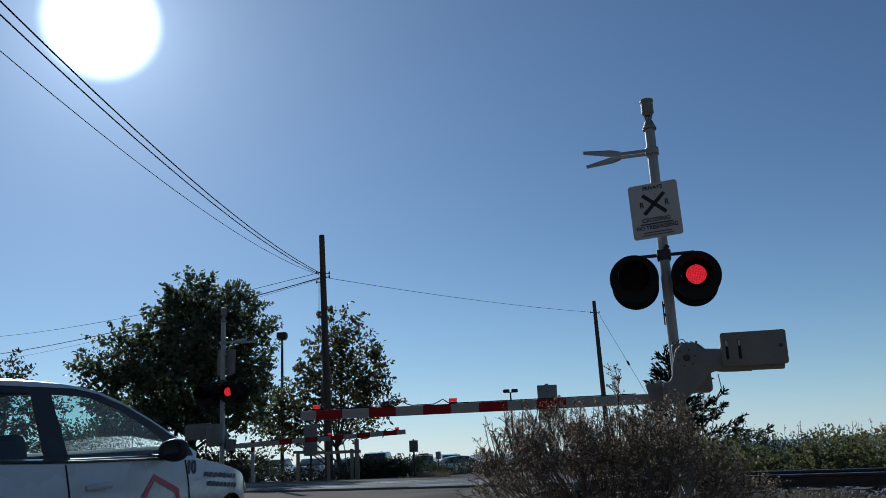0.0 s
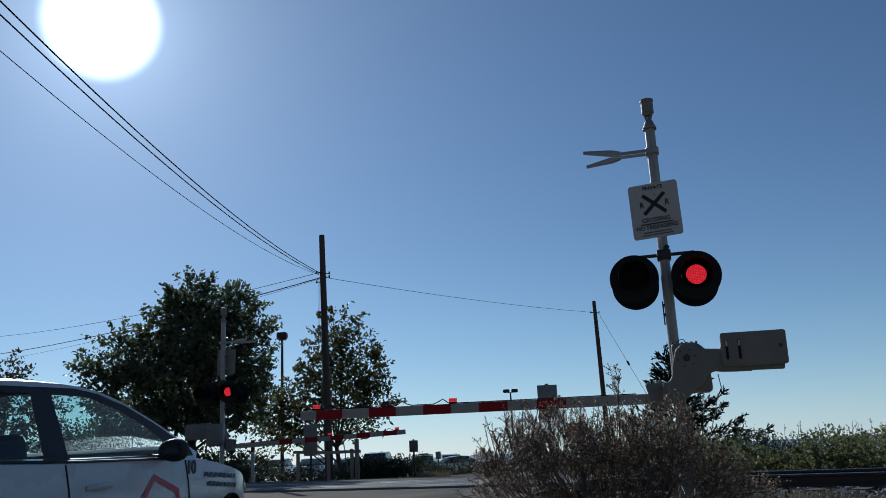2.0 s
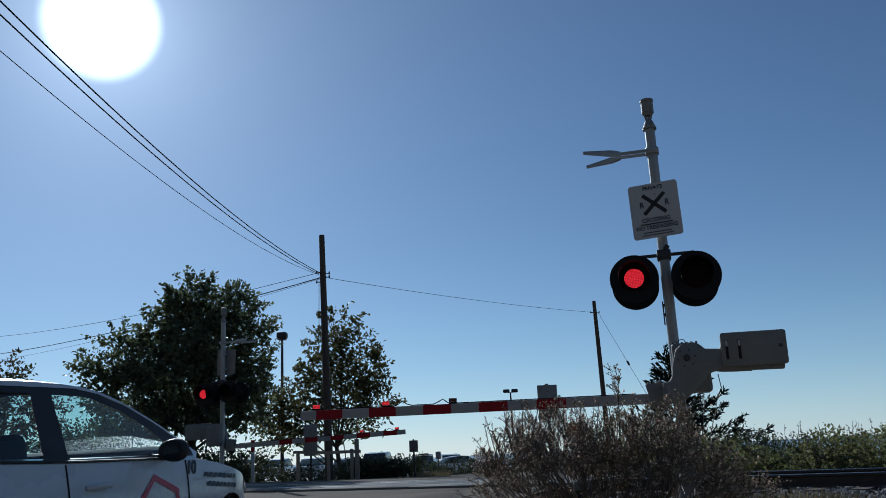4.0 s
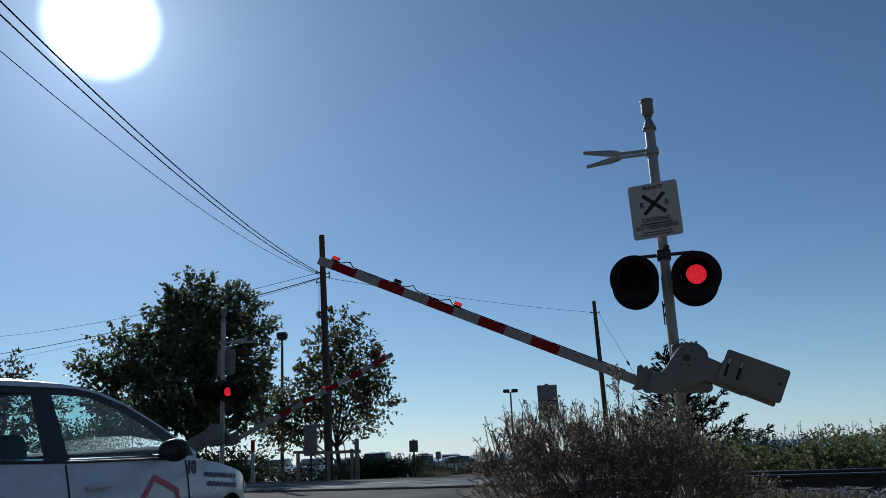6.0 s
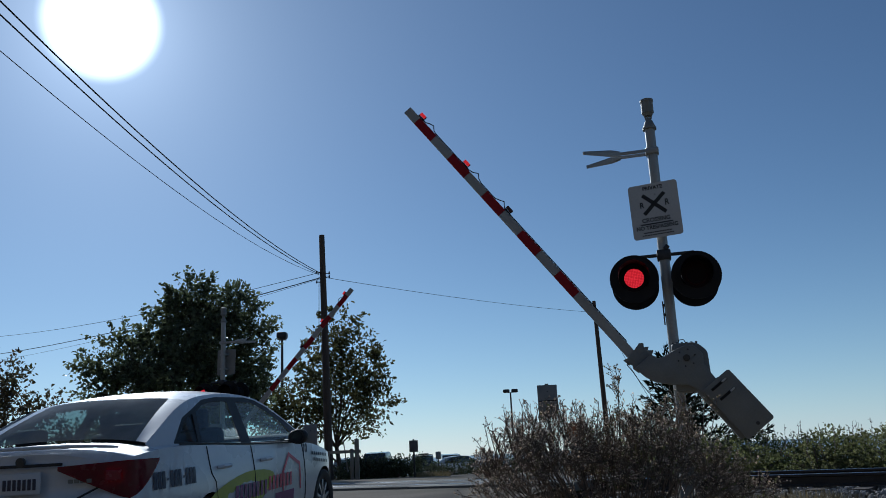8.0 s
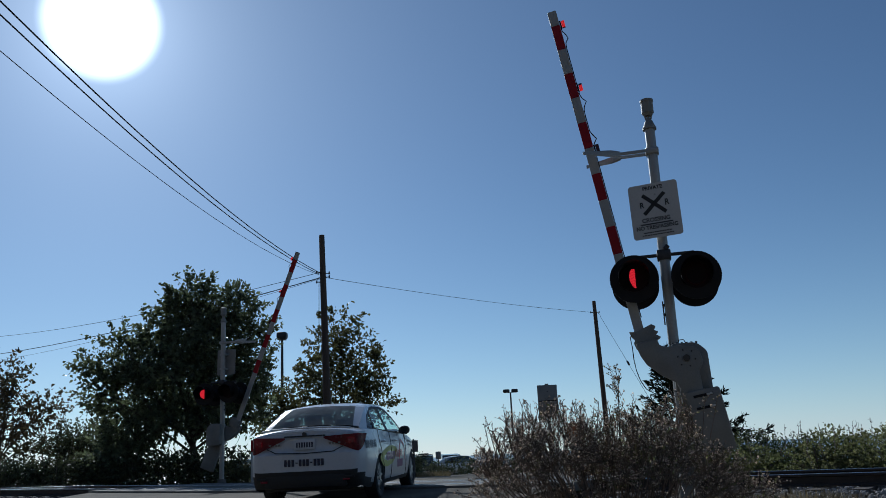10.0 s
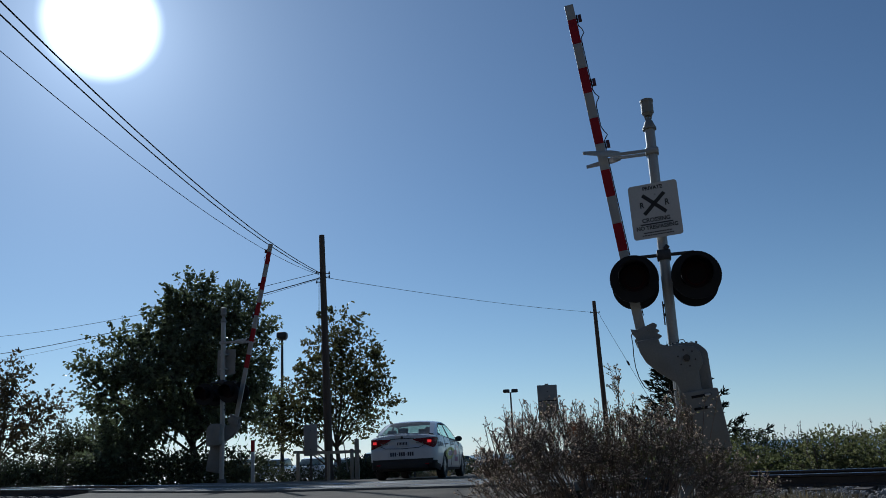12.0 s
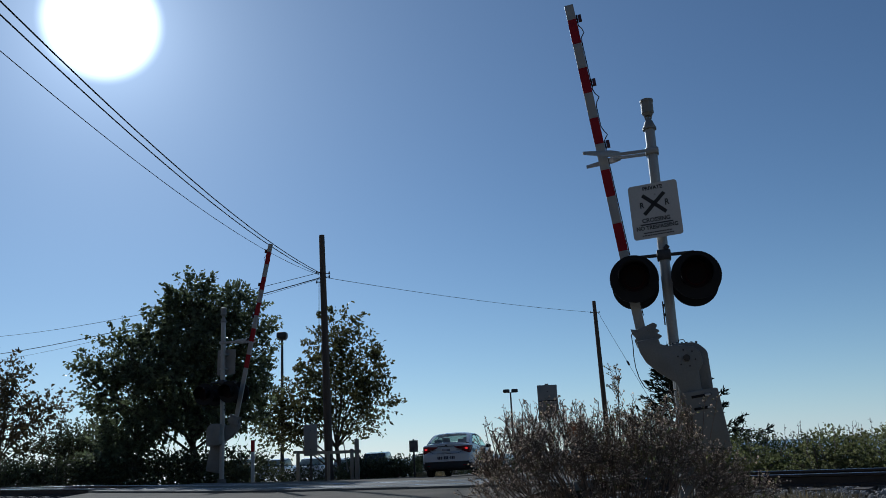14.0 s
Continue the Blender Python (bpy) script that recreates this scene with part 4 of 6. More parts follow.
            path_tube(bm, [(hx - 0.10, s * (body_y(hx, 0.83) + 0.002), 0.83), (hx - 0.07, s * (body_y(hx, 0.83) + 0.035), 0.835), (hx + 0.07, s * (body_y(hx, 0.83) + 0.035), 0.835), (hx + 0.10, s * (body_y(hx, 0.83) + 0.002), 0.83)], [0.012, 0.017, 0.017, 0.012], 8)
            part("door_handle", bm, PAINT, door, "white door handle")
        # lettering and pictures stuck to the flank
        def decal(name, loops, material, label, gap=0.005):
            bm = bmesh.new()
            fill_loops(bm, [dense(lp, 0.1) for lp in loops], lambda x, z: s * (body_y(x, z) + gap))
            bmesh.ops.recalc_face_normals(bm, faces=bm.faces)
            part(name, bm, material, car, label, smooth=False)

        def bar(x0, z0, x1, z1, lean=0.0):
            return [(x0, z0), (x1, z0), (x1 + lean, z1), (x0 + lean, z1)]

        decal("house_picture", [[(1.46, 0.50), (1.46, 0.70), (1.67, 0.86), (1.95, 0.75), (1.95, 0.50), (1.91, 0.50), (1.91, 0.725), (1.67, 0.82), (1.50, 0.685), (1.50, 0.50)]], DECAL_RED, "red outline of a house")
        blob = [(0.62 + 0.62 * math.cos(a) * (1 + 0.12 * math.sin(3 * a)), 0.60 + 0.15 * math.sin(a) + 0.05 * math.cos(a)) for a in (k * math.tau / 28 for k in range(28))]
        decal("green_swoosh", [blob], DECAL_GREEN, "yellow green swoosh", 0.0045)
        decal("dark_panel", [bar(1.28, 0.40, 1.75, 0.52)], DECAL_PURPLE, "dark purple picture panel", 0.0055)
        word = thing("flank_lettering", None, "rows of dark bars on the flank")
        word.parent = car
        marks = [(0.42 + k * 0.085, 0.54, 0.055, 0.12, DECAL_PURPLE) for k in range(8)] + [(1.12 + k * 0.085, 0.56, 0.05, 0.12, DECAL_RED) for k in range(7)]
        for k in range(11):
            if k in (3, 7):
                marks.append((-0.77 + k * 0.050, 0.80, 0.026, 0.016, DECAL_INK))
            else:
                marks.append((-0.77 + k * 0.050, 0.75, 0.036, 0.115, DECAL_INK))
        for k in range(8):
            marks.append((2.30 + k * 0.062, 0.80 - 0.006 * k, 0.045, 0.03, DECAL_INK))
            marks.append((2.33 + k * 0.058, 0.735 - 0.006 * k, 0.042, 0.03, DECAL_INK))
        for x, z, w, h, material in marks:
            bm = bmesh.new()
            fill_loops(bm, [bar(x, z, x + w, z + h, 0.012)], lambda a, b: s * (body_y(a, b) + 0.009))
            part("letter_bar", bm, material, word, smooth=False)
        tb = text_mesh("10", 0.13, 0.001)
        mt = Matrix.Translation((2.14, s * (body_y(2.14, 0.86) + 0.004), 0.865)) @ pose(0, 0, 0, 90, 0, 0 if s < 0 else 180)
        part("number_ten", tb, DECAL_INK, car, "dark number ten", m=mt, smooth=False)
    # inside
    bm = bmesh.new()
    for s in (-1, 1):
        box(bm, (0.05, s * 0.79 - 0.015, 0.3), (2.2, s * 0.79 + 0.015, 0.95), 0.01)
    box(bm, (-0.6, -0.78, 0.3), (2.3, 0.78, 0.40))
    box(bm, (-0.62, -0.76, 0.85), (-0.2, 0.76, 1.02), 0.03)
    box(bm, (1.85, -0.76, 0.5), (2.36, 0.76, 1.02), 0.06)
    part("cabin_lining", bm, INTERIOR, car, "dark cabin lining and dashboard")
    for x, y in ((1.15, 0.37), (1.15, -0.37)):
        seat = thing("front_seat", None)
        seat.parent = car
        bm = bmesh.new()
        box(bm, (x - 0.25, y - 0.25, 0.42), (x + 0.3, y + 0.25, 0.62), 0.05)
        part("cushion", bm, INTERIOR, seat)
        bm = bmesh.new()
        box(bm, (-0.07, y - 0.24, 0.0), (0.07, y + 0.24, 0.60), 0.05, Matrix.Translation((x - 0.22, 0, 0.55)) @ pose(0, 0, 0, 0, -14, 0))
        part("backrest", bm, INTERIOR, seat)
        bm = bmesh.new()
        box(bm, (x - 0.46, y - 0.13, 1.12), (x - 0.35, y + 0.13, 1.30), 0.04)
        part("headrest", bm, INTERIOR, seat)
    bm = bmesh.new()
    box(bm, (-0.15, -0.66, 0.42), (0.35, 0.66, 0.60), 0.05)
    box(bm, (-0.07, -0.66, 0.0), (0.07, 0.66, 0.55), 0.05, Matrix.Translation((-0.12, 0, 0.55)) @ pose(0, 0, 0, 0, -20, 0))
    for y in (-0.4, 0.4):
        box(bm, (-0.38, y - 0.12, 1.08), (-0.28, y + 0.12, 1.20), 0.03)
    part("rear_bench", bm, INTERIOR, car, "dark rear bench seat")
    bm = bmesh.new()
    ring = [(1.72 + 0.05 * math.sin(a), 0.37 + 0.18 * math.cos(a), 0.95 + 0.17 * math.sin(a)) for a in (k * math.tau / 24 for k in range(25))]
    path_tube(bm, ring, 0.014, 6)
    part("steering_wheel", bm, TRIM, car)
    # wheels
    wheels = []
    bm = bmesh.new()
    prof = [(0.205, -0.085), (0.225, -0.098), (0.285, -0.103), (0.308, -0.09), (0.316, -0.06), (0.316, 0.06), (0.308, 0.09), (0.285, 0.103), (0.225, 0.098), (0.205, 0.085)]
    rings = [[bm.verts.new((r * math.cos(a), y, r * math.sin(a))) for r, y in prof] for a in (k * math.tau / 40 for k in range(40))]
    for k in range(40):
        a, b = rings[k], rings[(k + 1) % 40]
        for j in range(len(prof) - 1):
            bm.faces.new((a[j], a[j + 1], b[j + 1], b[j]))
    bmesh.ops.recalc_face_normals(bm, faces=bm.faces)
    tyre_me = mesh_of("tyre", bm, RUBBER, True, 30)
    bm = bmesh.new()
    tube(bm, (0, -0.08, 0), (0, 0.08, 0), 0.208, n=36, caps=False)
    tube(bm, (0, -0.095, 0), (0, -0.06, 0), 0.06, n=20)
    for k in range(10):
        a = k * math.tau / 10
        box(bm, (0.04, -0.085, -0.016), (0.205, -0.06, 0.016), 0.004, pose(0, 0, 0, 0, math.degrees(a), 0))
    rim_me = mesh_of("rim", bm, RIM, True, 30)
    bm = bmesh.new()
    tube(bm, (0, -0.03, 0), (0, 0.03, 0), 0.19, n=24)
    hub_me = mesh_of("brake_disc", bm, DARK_METAL, True, 30)
    for x in (0.0, 2.7):
        for s in (-1, 1):
            w = thing("wheel", None)
            w.parent = car
            m0 = Matrix.Translation((x, s * 0.775, WHEEL_R)) @ pose(0, 0, 0, 0, 0, 0 if s < 0 else 180)
            w.matrix_basis = m0
            for name, me in (("tyre", tyre_me), ("rim", rim_me), ("brake_disc", hub_me)):
                o = new(name, me)
                o.parent = w
            wheels.append((w, m0, -1 if s < 0 else 1))
    return car, wheels, brakes


car, car_wheels, car_brakes = build_car()


# ---- plants ----
LEAF_BIG = mat("sycamore_leaf", (0.11, 0.13, 0.065), 0.38, 0.0, 0.3, 1.2, 20, 0.0, spec=0.7, island=0.5, trans=0.55)
LEAF_AIRY = mat("airy_leaf", (0.11, 0.115, 0.045), 0.55, 0.0, 0.35, 1.0, 20, 0.0, spec=0.3, island=0.5, trans=0.45, tint=(0.14, 0.13, 0.055))
LEAF_RED = mat("turning_leaf", (0.14, 0.09, 0.055), 0.5, 0.0, 0.35, 1.0, 20, 0.0, spec=0.5, island=0.5, trans=0.45, tint=(0.07, 0.075, 0.03))
LEAF_SHRUB = mat("shrub_leaf", (0.075, 0.085, 0.04), 0.55, 0.0, 0.35, 1.5, 20, 0.0, spec=0.4, island=0.5, trans=0.3)
LEAF_SCRUB = mat("coastal_scrub_leaf", (0.13, 0.175, 0.06), 0.55, 0.0, 0.4, 1.1, 20, 0.0, spec=0.35, island=0.5, trans=0.62, tint=(0.22, 0.21, 0.09))
LEAF_CYPRESS = mat("cypress_spray", (0.022, 0.032, 0.018), 0.75, 0.0, 0.3, 2, 20, 0.0, spec=0.2, island=0.4)
BARK = mat("bark", (0.07, 0.056, 0.045), 0.9, 0.0, 0.3, 3, 30, 0.006, stretch=(3, 3, 0.7))
TWIG = mat("dry_twig", (0.21, 0.165, 0.13), 0.7, 0.0, 0.3, 8, 60, 0.0, island=0.5, trans=0.3)
HEAD = mat("dry_flower_head", (0.56, 0.48, 0.40), 0.9, 0.0, 0.35, 3, 80, 0.0, spec=0.2, island=0.75, trans=0.65)
DRY_GRASS = mat("dry_grass", (0.24, 0.19, 0.10), 0.85, 0.0, 0.3, 2, 40, 0.0, island=0.45, trans=0.25)


class Soup:
    """Faces gathered quickly for one mesh of many small pieces."""

    def __init__(self, seed):
        self.V, self.F, self.r = [], [], random.Random(seed)

    def unit(self):
        r = self.r
        while True:
            v = Vector((r.uniform(-1, 1), r.uniform(-1, 1), r.uniform(-1, 1)))
            if 0.05 < v.length < 1:
                return v.normalized()

    def leaf(self, p, d, size, width=0.5, fold=0.18):
        """A leaf folded along its rib, from p along d."""
        d = d.normalized()
        side = d.cross(self.unit()).normalized()
        up = d.cross(side)
        a, b = p, p + d * size
        m = p + d * size * 0.45
        o = len(self.V)
        self.V += [tuple(a), tuple(m + side * size * width * 0.5 + up * size * fold), tuple(b), tuple(m - side * size * width * 0.5 + up * size * fold), tuple(m)]
        self.F += [(o, o + 1, o + 4), (o + 1, o + 2, o + 4), (o + 4, o + 2, o + 3), (o, o + 4, o + 3)]

    def blade(self, p, d, size, width):
        d = d.normalized()
        side = d.cross(self.unit()).normalized() * width
        o = len(self.V)
        self.V += [tuple(p - side), tuple(p + side), tuple(p + d * size)]
        self.F += [(o, o + 1, o + 2)]

    def stick(self, a, b, r1, r2):
        d = (b - a)
        if d.length < 1e-5:
            return
        q = d.to_track_quat("Z", "Y")
        o = len(self.V)
        for p, r in ((a, r1), (b, r2)):
            for k in range(4):
                self.V.append(tuple(p + q @ Vector((math.cos(k * math.pi / 2) * r, math.sin(k * math.pi / 2) * r, 0))))
        for k in range(4):
            self.F.append((o + k, o + (k + 1) % 4, o + 4 + (k + 1) % 4, o + 4 + k))

    def knob(self, p, r):
        """A small ragged seed head."""
        o = len(self.V)
        rr = self.r
        for d in ((1, 0, 0), (0, 1, 0), (-1, 0, 0), (0, -1, 0), (0, 0, 1.1), (0, 0, -0.9)):
            self.V.append(tuple(p + Vector(d) * r * rr.uniform(0.6, 1.25)))
        for f in ((0, 1, 4), (1, 2, 4), (2, 3, 4), (3, 0, 4), (1, 0, 5), (2, 1, 5), (3, 2, 5), (0, 3, 5)):
            self.F.append(tuple(o + k for k in f))

    def mesh(self, name, material):
        me = bpy.data.meshes.new(name)
        me.from_pydata(self.V, [], self.F)
        me.materials.append(material)
        return me


def crown_leaves(soup, clumps, n, size, droop=0.35, shell=0.55, spray=7, reach=1.0):
    """Leaves in small sprays on twigs, more of them towards each clump's skin."""
    r = soup.r
    vol = [c[1][0] * c[1][1] * c[1][2] for c in clumps]
    tot = sum(v ** 0.75 for v in vol)
    for (c, rad), v in zip(clumps, vol):
        k = int(n * v ** 0.75 / tot / spray)
        for _ in range(k):
            d = soup.unit()
            rr = shell + (1 - shell) * r.random() ** 0.6
            if r.random() < 0.08:
                rr *= r.uniform(1.0, 1.16)
            p = Vector(c) + Vector((d.x * rad[0], d.y * rad[1], d.z * rad[2])) * rr
            out = (Vector((d.x, d.y, d.z * 0.6 + 0.15)) + soup.unit() * 0.5).normalized()
            L = size * r.uniform(1.8, 4.4) * reach
            for j in range(spray):
                q = p + out * L * (j / spray) + soup.unit() * size * 0.3
                dd = out * 0.6 + soup.unit() * 0.8 + Vector((0, 0, -droop))
                soup.leaf(q, dd, size * r.uniform(0.65, 1.2), r.uniform(0.5, 0.8))


def limbs(bm, base, clumps, r0, top_frac=0.5, rnd=None):
    base = Vector(base)
    cx = sum((Vector(c) for c, _ in clumps), Vector()) / len(clumps)
    fork = base.lerp(Vector((cx.x, cx.y, cx.z)), top_frac)
    fork.x, fork.y = base.x + (cx.x - base.x) * 0.3, base.y + (cx.y - base.y) * 0.3
    path_tube(bm, [base, base.lerp(fork, 0.5) + Vector((0.05, 0, 0)), fork], [r0 * 1.25, r0, r0 * 0.8], 10)
    for c, rad in clumps:
        c = Vector(c)
        # low boughs leave the trunk further down
        rise = c.z - base.z - 0.7 * math.hypot(c.x - base.x, c.y - base.y)
        start = base.lerp(fork, max(0.2, min(0.97, rise / (fork.z - base.z))))
        mid = start.lerp(c, 0.5) + Vector((rnd.uniform(-0.2, 0.2), rnd.uniform(-0.2, 0.2), 0.15))
        path_tube(bm, [start, mid, c], [r0 * 0.4, r0 * 0.24, r0 * 0.08], 7)
        for _ in range(4):
            e = c + Vector((rnd.uniform(-1, 1) * rad[0], rnd.uniform(-1, 1) * rad[1], rnd.uniform(-0.5, 1) * rad[2])) * 0.8
            path_tube(bm, [mid.lerp(c, rnd.uniform(0.2, 0.9)), (c + e) / 2, e], [r0 * 0.16, r0 * 0.09, r0 * 0.03], 5)


def tree(name, label, base, clumps, n, size, leaf_mat, r0, seed, shell=0.55, spray=7, core=0, sprigs=0):
    rnd = random.Random(seed)
    t = thing(name, None, label, "tree")
    bm = bmesh.new()
    limbs(bm, base, clumps, r0, 0.42, rnd)
    part("trunk", bm, BARK, t, "rough grey brown trunk and limbs")
    s = Soup(seed)
    crown_leaves(s, clumps, n, size, 0.35, shell, spray)
    if core:
        crown_leaves(s, [(c, tuple(x * 0.62 for x in rad)) for c, rad in clumps], core, size * 1.7, 0.2, 0.1, 5, 0.35)
    for _ in range(sprigs):
        c, rad = rnd.choice(clumps)
        d = s.unit()
        d = Vector((d.x, d.y * 0.5, abs(d.z) * 0.9 + 0.05)).normalized()
        p = Vector(c) + Vector((d.x * rad[0], d.y * rad[1], d.z * rad[2])) * 0.92
        L = rnd.uniform(0.3, 0.8)
        for j in range(24):
            q = p + d * L * rnd.random() + s.unit() * 0.09
            s.leaf(q, d + s.unit() * 0.9 + Vector((0, 0, -0.2)), size * rnd.uniform(0.7, 1.15), 0.65)
    o = new("crown", s.mesh("crown", leaf_mat))
    o.parent = t
    tagged(o, "crown of many small leaves")
    return t


def shrub(name, label, clumps, n, size, leaf_mat, seed, category="shrub", stalks=0, shell=0.3, kind=""):
    t = thing(name, None, label, category, kind=kind)
    rnd = random.Random(seed)
    s = Soup(seed)
    crown_leaves(s, clumps, n, size, 0.1, shell, 6)
    o = new("foliage", s.mesh("foliage", leaf_mat))
    o.parent = t
    w = Soup(seed + 1)
    for c, rad in clumps:
        g = Vector((c[0], c[1], ground_z(c[0], c[1])))
        for k in range(7):
            e = Vector(c) + Vector((rnd.uniform(-1, 1) * rad[0], rnd.uniform(-1, 1) * rad[1], rnd.uniform(0.1, 1) * rad[2])) * 0.85
            w.stick(g, (g + e) / 2 + Vector((0, 0, 0.05)), 0.02, 0.012)
            w.stick((g + e) / 2 + Vector((0, 0, 0.05)), e, 0.012, 0.004)
        for k in range(stalks):
            b = Vector(c) + Vector((rnd.uniform(-1, 1) * rad[0], rnd.uniform(-1, 1) * rad[1], rad[2] * 0.4))
            e = b + Vector((rnd.uniform(-0.06, 0.06), 0, rnd.uniform(0.25, 0.75) * rad[2] + 0.12))
            w.stick(b, e, 0.006, 0.003)
            for j in range(5):
                w.blade(b.lerp(e, rnd.uniform(0.5, 1)), w.unit() + Vector((0, 0, 0.5)), 0.05, 0.01)
    o = tagged(new("stem_tangle", w.mesh("stem_tangle", TWIG)), kind="stuff")
    o.parent = t
    return t


def build_plants():
    rnd = random.Random(11)
    # the large dense tree behind the far signal
    cl = []
    for x, z, rx, rz in ((-9.2, 6.5, 0.55, 0.65), (-9.0, 5.9, 1.0, 0.8), (-7.9, 6.15, 0.65, 0.6), (-7.4, 5.9, 0.55, 0.6), (-9.9, 6.0, 0.6, 0.6), (-10.3, 5.2, 0.75, 0.7), (-11.4, 4.9, 0.6, 0.4), (-8.6, 4.9, 1.5, 1.1),
                         (-6.95, 5.2, 0.6, 0.5), (-7.0, 4.2, 0.6, 0.7), (-12.0, 4.0, 0.65, 0.3), (-11.0, 4.1, 1.0, 0.7), (-9.6, 3.9, 1.4, 1.0), (-7.8, 3.6, 1.3, 1.0), (-7.1, 3.0, 0.6, 0.7), (-11.6, 3.1, 0.85, 0.65),
                         (-10.4, 2.8, 1.1, 0.8), (-8.9, 2.8, 1.2, 0.7), (-7.3, 2.3, 0.8, 0.5), (-11.5, 2.1, 0.8, 0.8), (-11.4, 1.1, 0.8, 0.8), (-10.8, 1.5, 0.7, 0.7), (-11.9, 0.7, 0.6, 0.6), (-9.7, 2.1, 0.8, 0.5), (-8.2, 2.0, 0.8, 0.4)):
        cl.append(((x, 30 + rnd.uniform(-0.9, 0.9), z), (rx * 0.95, rx, rz * 0.95)))
    tree("sycamore_tree", "large dense dark green leafy tree behind the track", (-8.9, 30.2, 0.0), cl, 22000, 0.155, LEAF_BIG, 0.13, 21, 0.45, 9, core=3600, sprigs=280)
    # airy tree beside the utility pole
    cl = []
    for x, z, rx, rz in ((-4.75, 6.5, 0.55, 0.65), (-5.3, 5.6, 0.75, 0.7), (-4.2, 5.5, 0.85, 0.75), (-5.6, 4.5, 1.0, 0.75), (-3.9, 4.4, 1.0, 0.85), (-3.5, 4.3, 0.6, 0.75), (-6.3, 3.5, 1.1, 0.8), (-4.7, 3.4, 1.1, 0.8), (-3.5, 3.0, 0.85, 0.65), (-6.8, 2.5, 0.9, 0.7), (-5.2, 2.2, 0.9, 0.6), (-4.0, 2.0, 0.7, 0.5), (-7.3, 3.2, 0.6, 0.6), (-7.9, 2.0, 0.75, 0.65), (-7.0, 1.6, 0.7, 0.55), (-8.2, 2.8, 0.55, 0.55)):
        cl.append(((x, 38 + rnd.uniform(-0.6, 0.6), z), (rx, rx, rz)))
    tree("street_tree", "slender airy tree with thin autumn foliage beside the utility pole", (-4.95, 38.2, -0.5), cl, 9500, 0.18, LEAF_AIRY, 0.11, 22, 0.3, 7, sprigs=70)
    # reddish tree at the verge
    cl = []
    for x, z, rx, rz in ((-16.6, 4.4, 0.6, 0.6), (-17.3, 3.8, 0.9, 0.7), (-16.3, 3.5, 0.8, 0.7), (-17.9, 3.0, 1.1, 0.8), (-16.2, 2.7, 1.0, 0.7), (-15.5, 2.9, 0.7, 0.45), (-17.0, 1.9, 1.2, 0.8), (-15.7, 1.8, 0.8, 0.6), (-18.6, 2.2, 1.0, 0.9)):
        cl.append(((x, 32 + rnd.uniform(-0.6, 0.6), z), (rx, rx, rz)))
    tree("reddish_tree", "thin small tree with reddish turning leaves", (-16.9, 32.1, 0.0), cl, 5200, 0.15, LEAF_RED, 0.09, 23, 0.3, 6, sprigs=40)
    # feathery shrubs and the low dark hedge along the far verge
    for k, (x, z, rx, rz) in enumerate(((-15.0, 1.2, 0.9, 1.0), (-13.9, 1.2, 0.9, 1.0), (-12.9, 1.4, 0.8, 1.15))):
        c = [((x + rnd.uniform(-0.3, 0.3), 33 + rnd.uniform(-0.3, 0.3), z + j * 0.25), (rx * (1 - 0.2 * j), rx, rz * 0.7)) for j in range(3)]
        shrub("willow_shrub", "feathery grey green shrub on the verge", c, 2200, 0.13, LEAF_SHRUB, 31 + k)
    for k in range(9):
        x = -21.5 + k * 1.75
        c = [((x + rnd.uniform(-0.5, 0.5), 28.4 + rnd.uniform(-0.3, 0.3) + 0.08 * k, 0.42), (1.15, 0.7, 0.56 + rnd.uniform(-0.08, 0.1))) for j in range(2)]
        shrub("hedge_shrub", "low dark shrub beside the track", c, 4200, 0.12, LEAF_SHRUB, 51 + k, stalks=3)
    for k in range(6):
        x = -3.95 + k * 0.44
        c = [((x, 34.6 + rnd.uniform(-0.3, 0.3), 0.12 + rnd.uniform(-0.06, 0.08)), (0.48, 0.5, 0.42))]
        shrub("verge_shrub", "low dark shrub at the car park edge", c, 1100, 0.10, LEAF_SHRUB, 71 + k, stalks=2)
    for k in range(7):
        x = -7.2 + k * 0.55
        c = [((x, 35.5 + rnd.uniform(-0.3, 0.3), 0.05 + rnd.uniform(-0.06, 0.06)), (0.55, 0.5, 0.34))]
        shrub("verge_shrub", "low dark shrub at the car park edge", c, 420, 0.10, LEAF_SHRUB, 171 + k, stalks=2)
    for k in range(10):
        x = -1.6 + k * 1.5
        c = [((x, 46 + rnd.uniform(-0.6, 0.6), -0.28 + rnd.uniform(-0.05, 0.08)), (1.1, 0.7, 0.5))]
        shrub("verge_shrub", "low dark shrub at the car park edge", c, 1100, 0.12, LEAF_SHRUB, 91 + k)
    # coastal scrub beyond the rails
    for k in range(15):
        u = 5.2 - k * 1.25
        c = []
        for j in range(3):
            p = TRACK_C + TRACK_D * (u + rnd.uniform(-0.5, 0.5)) + TRACK_N * (3.6 + j * 0.75 + rnd.uniform(-0.3, 0.3))
            c.append(((p.x, p.y, 0.09 + 0.06 * j + rnd.uniform(-0.08, 0.08)), (0.85, 0.65, 0.48 + rnd.uniform(-0.06, 0.08))))
        shrub("coastal_scrub", "sunlit yellow green coastal scrub behind the rails", c, 9000, 0.055, LEAF_SCRUB, 111 + k, stalks=6, kind="stuff", shell=0.1)
    # wind-shaped cypress: fans of drooping sprays
    t = thing("cypress_tree", None, "small dark wind-shaped cypress behind the rails", "tree")
    s, bm = Soup(5), bmesh.new()
    base = Vector((5.40, 20.0, -0.2))
    top = Vector((5.10, 20.0, 2.62))
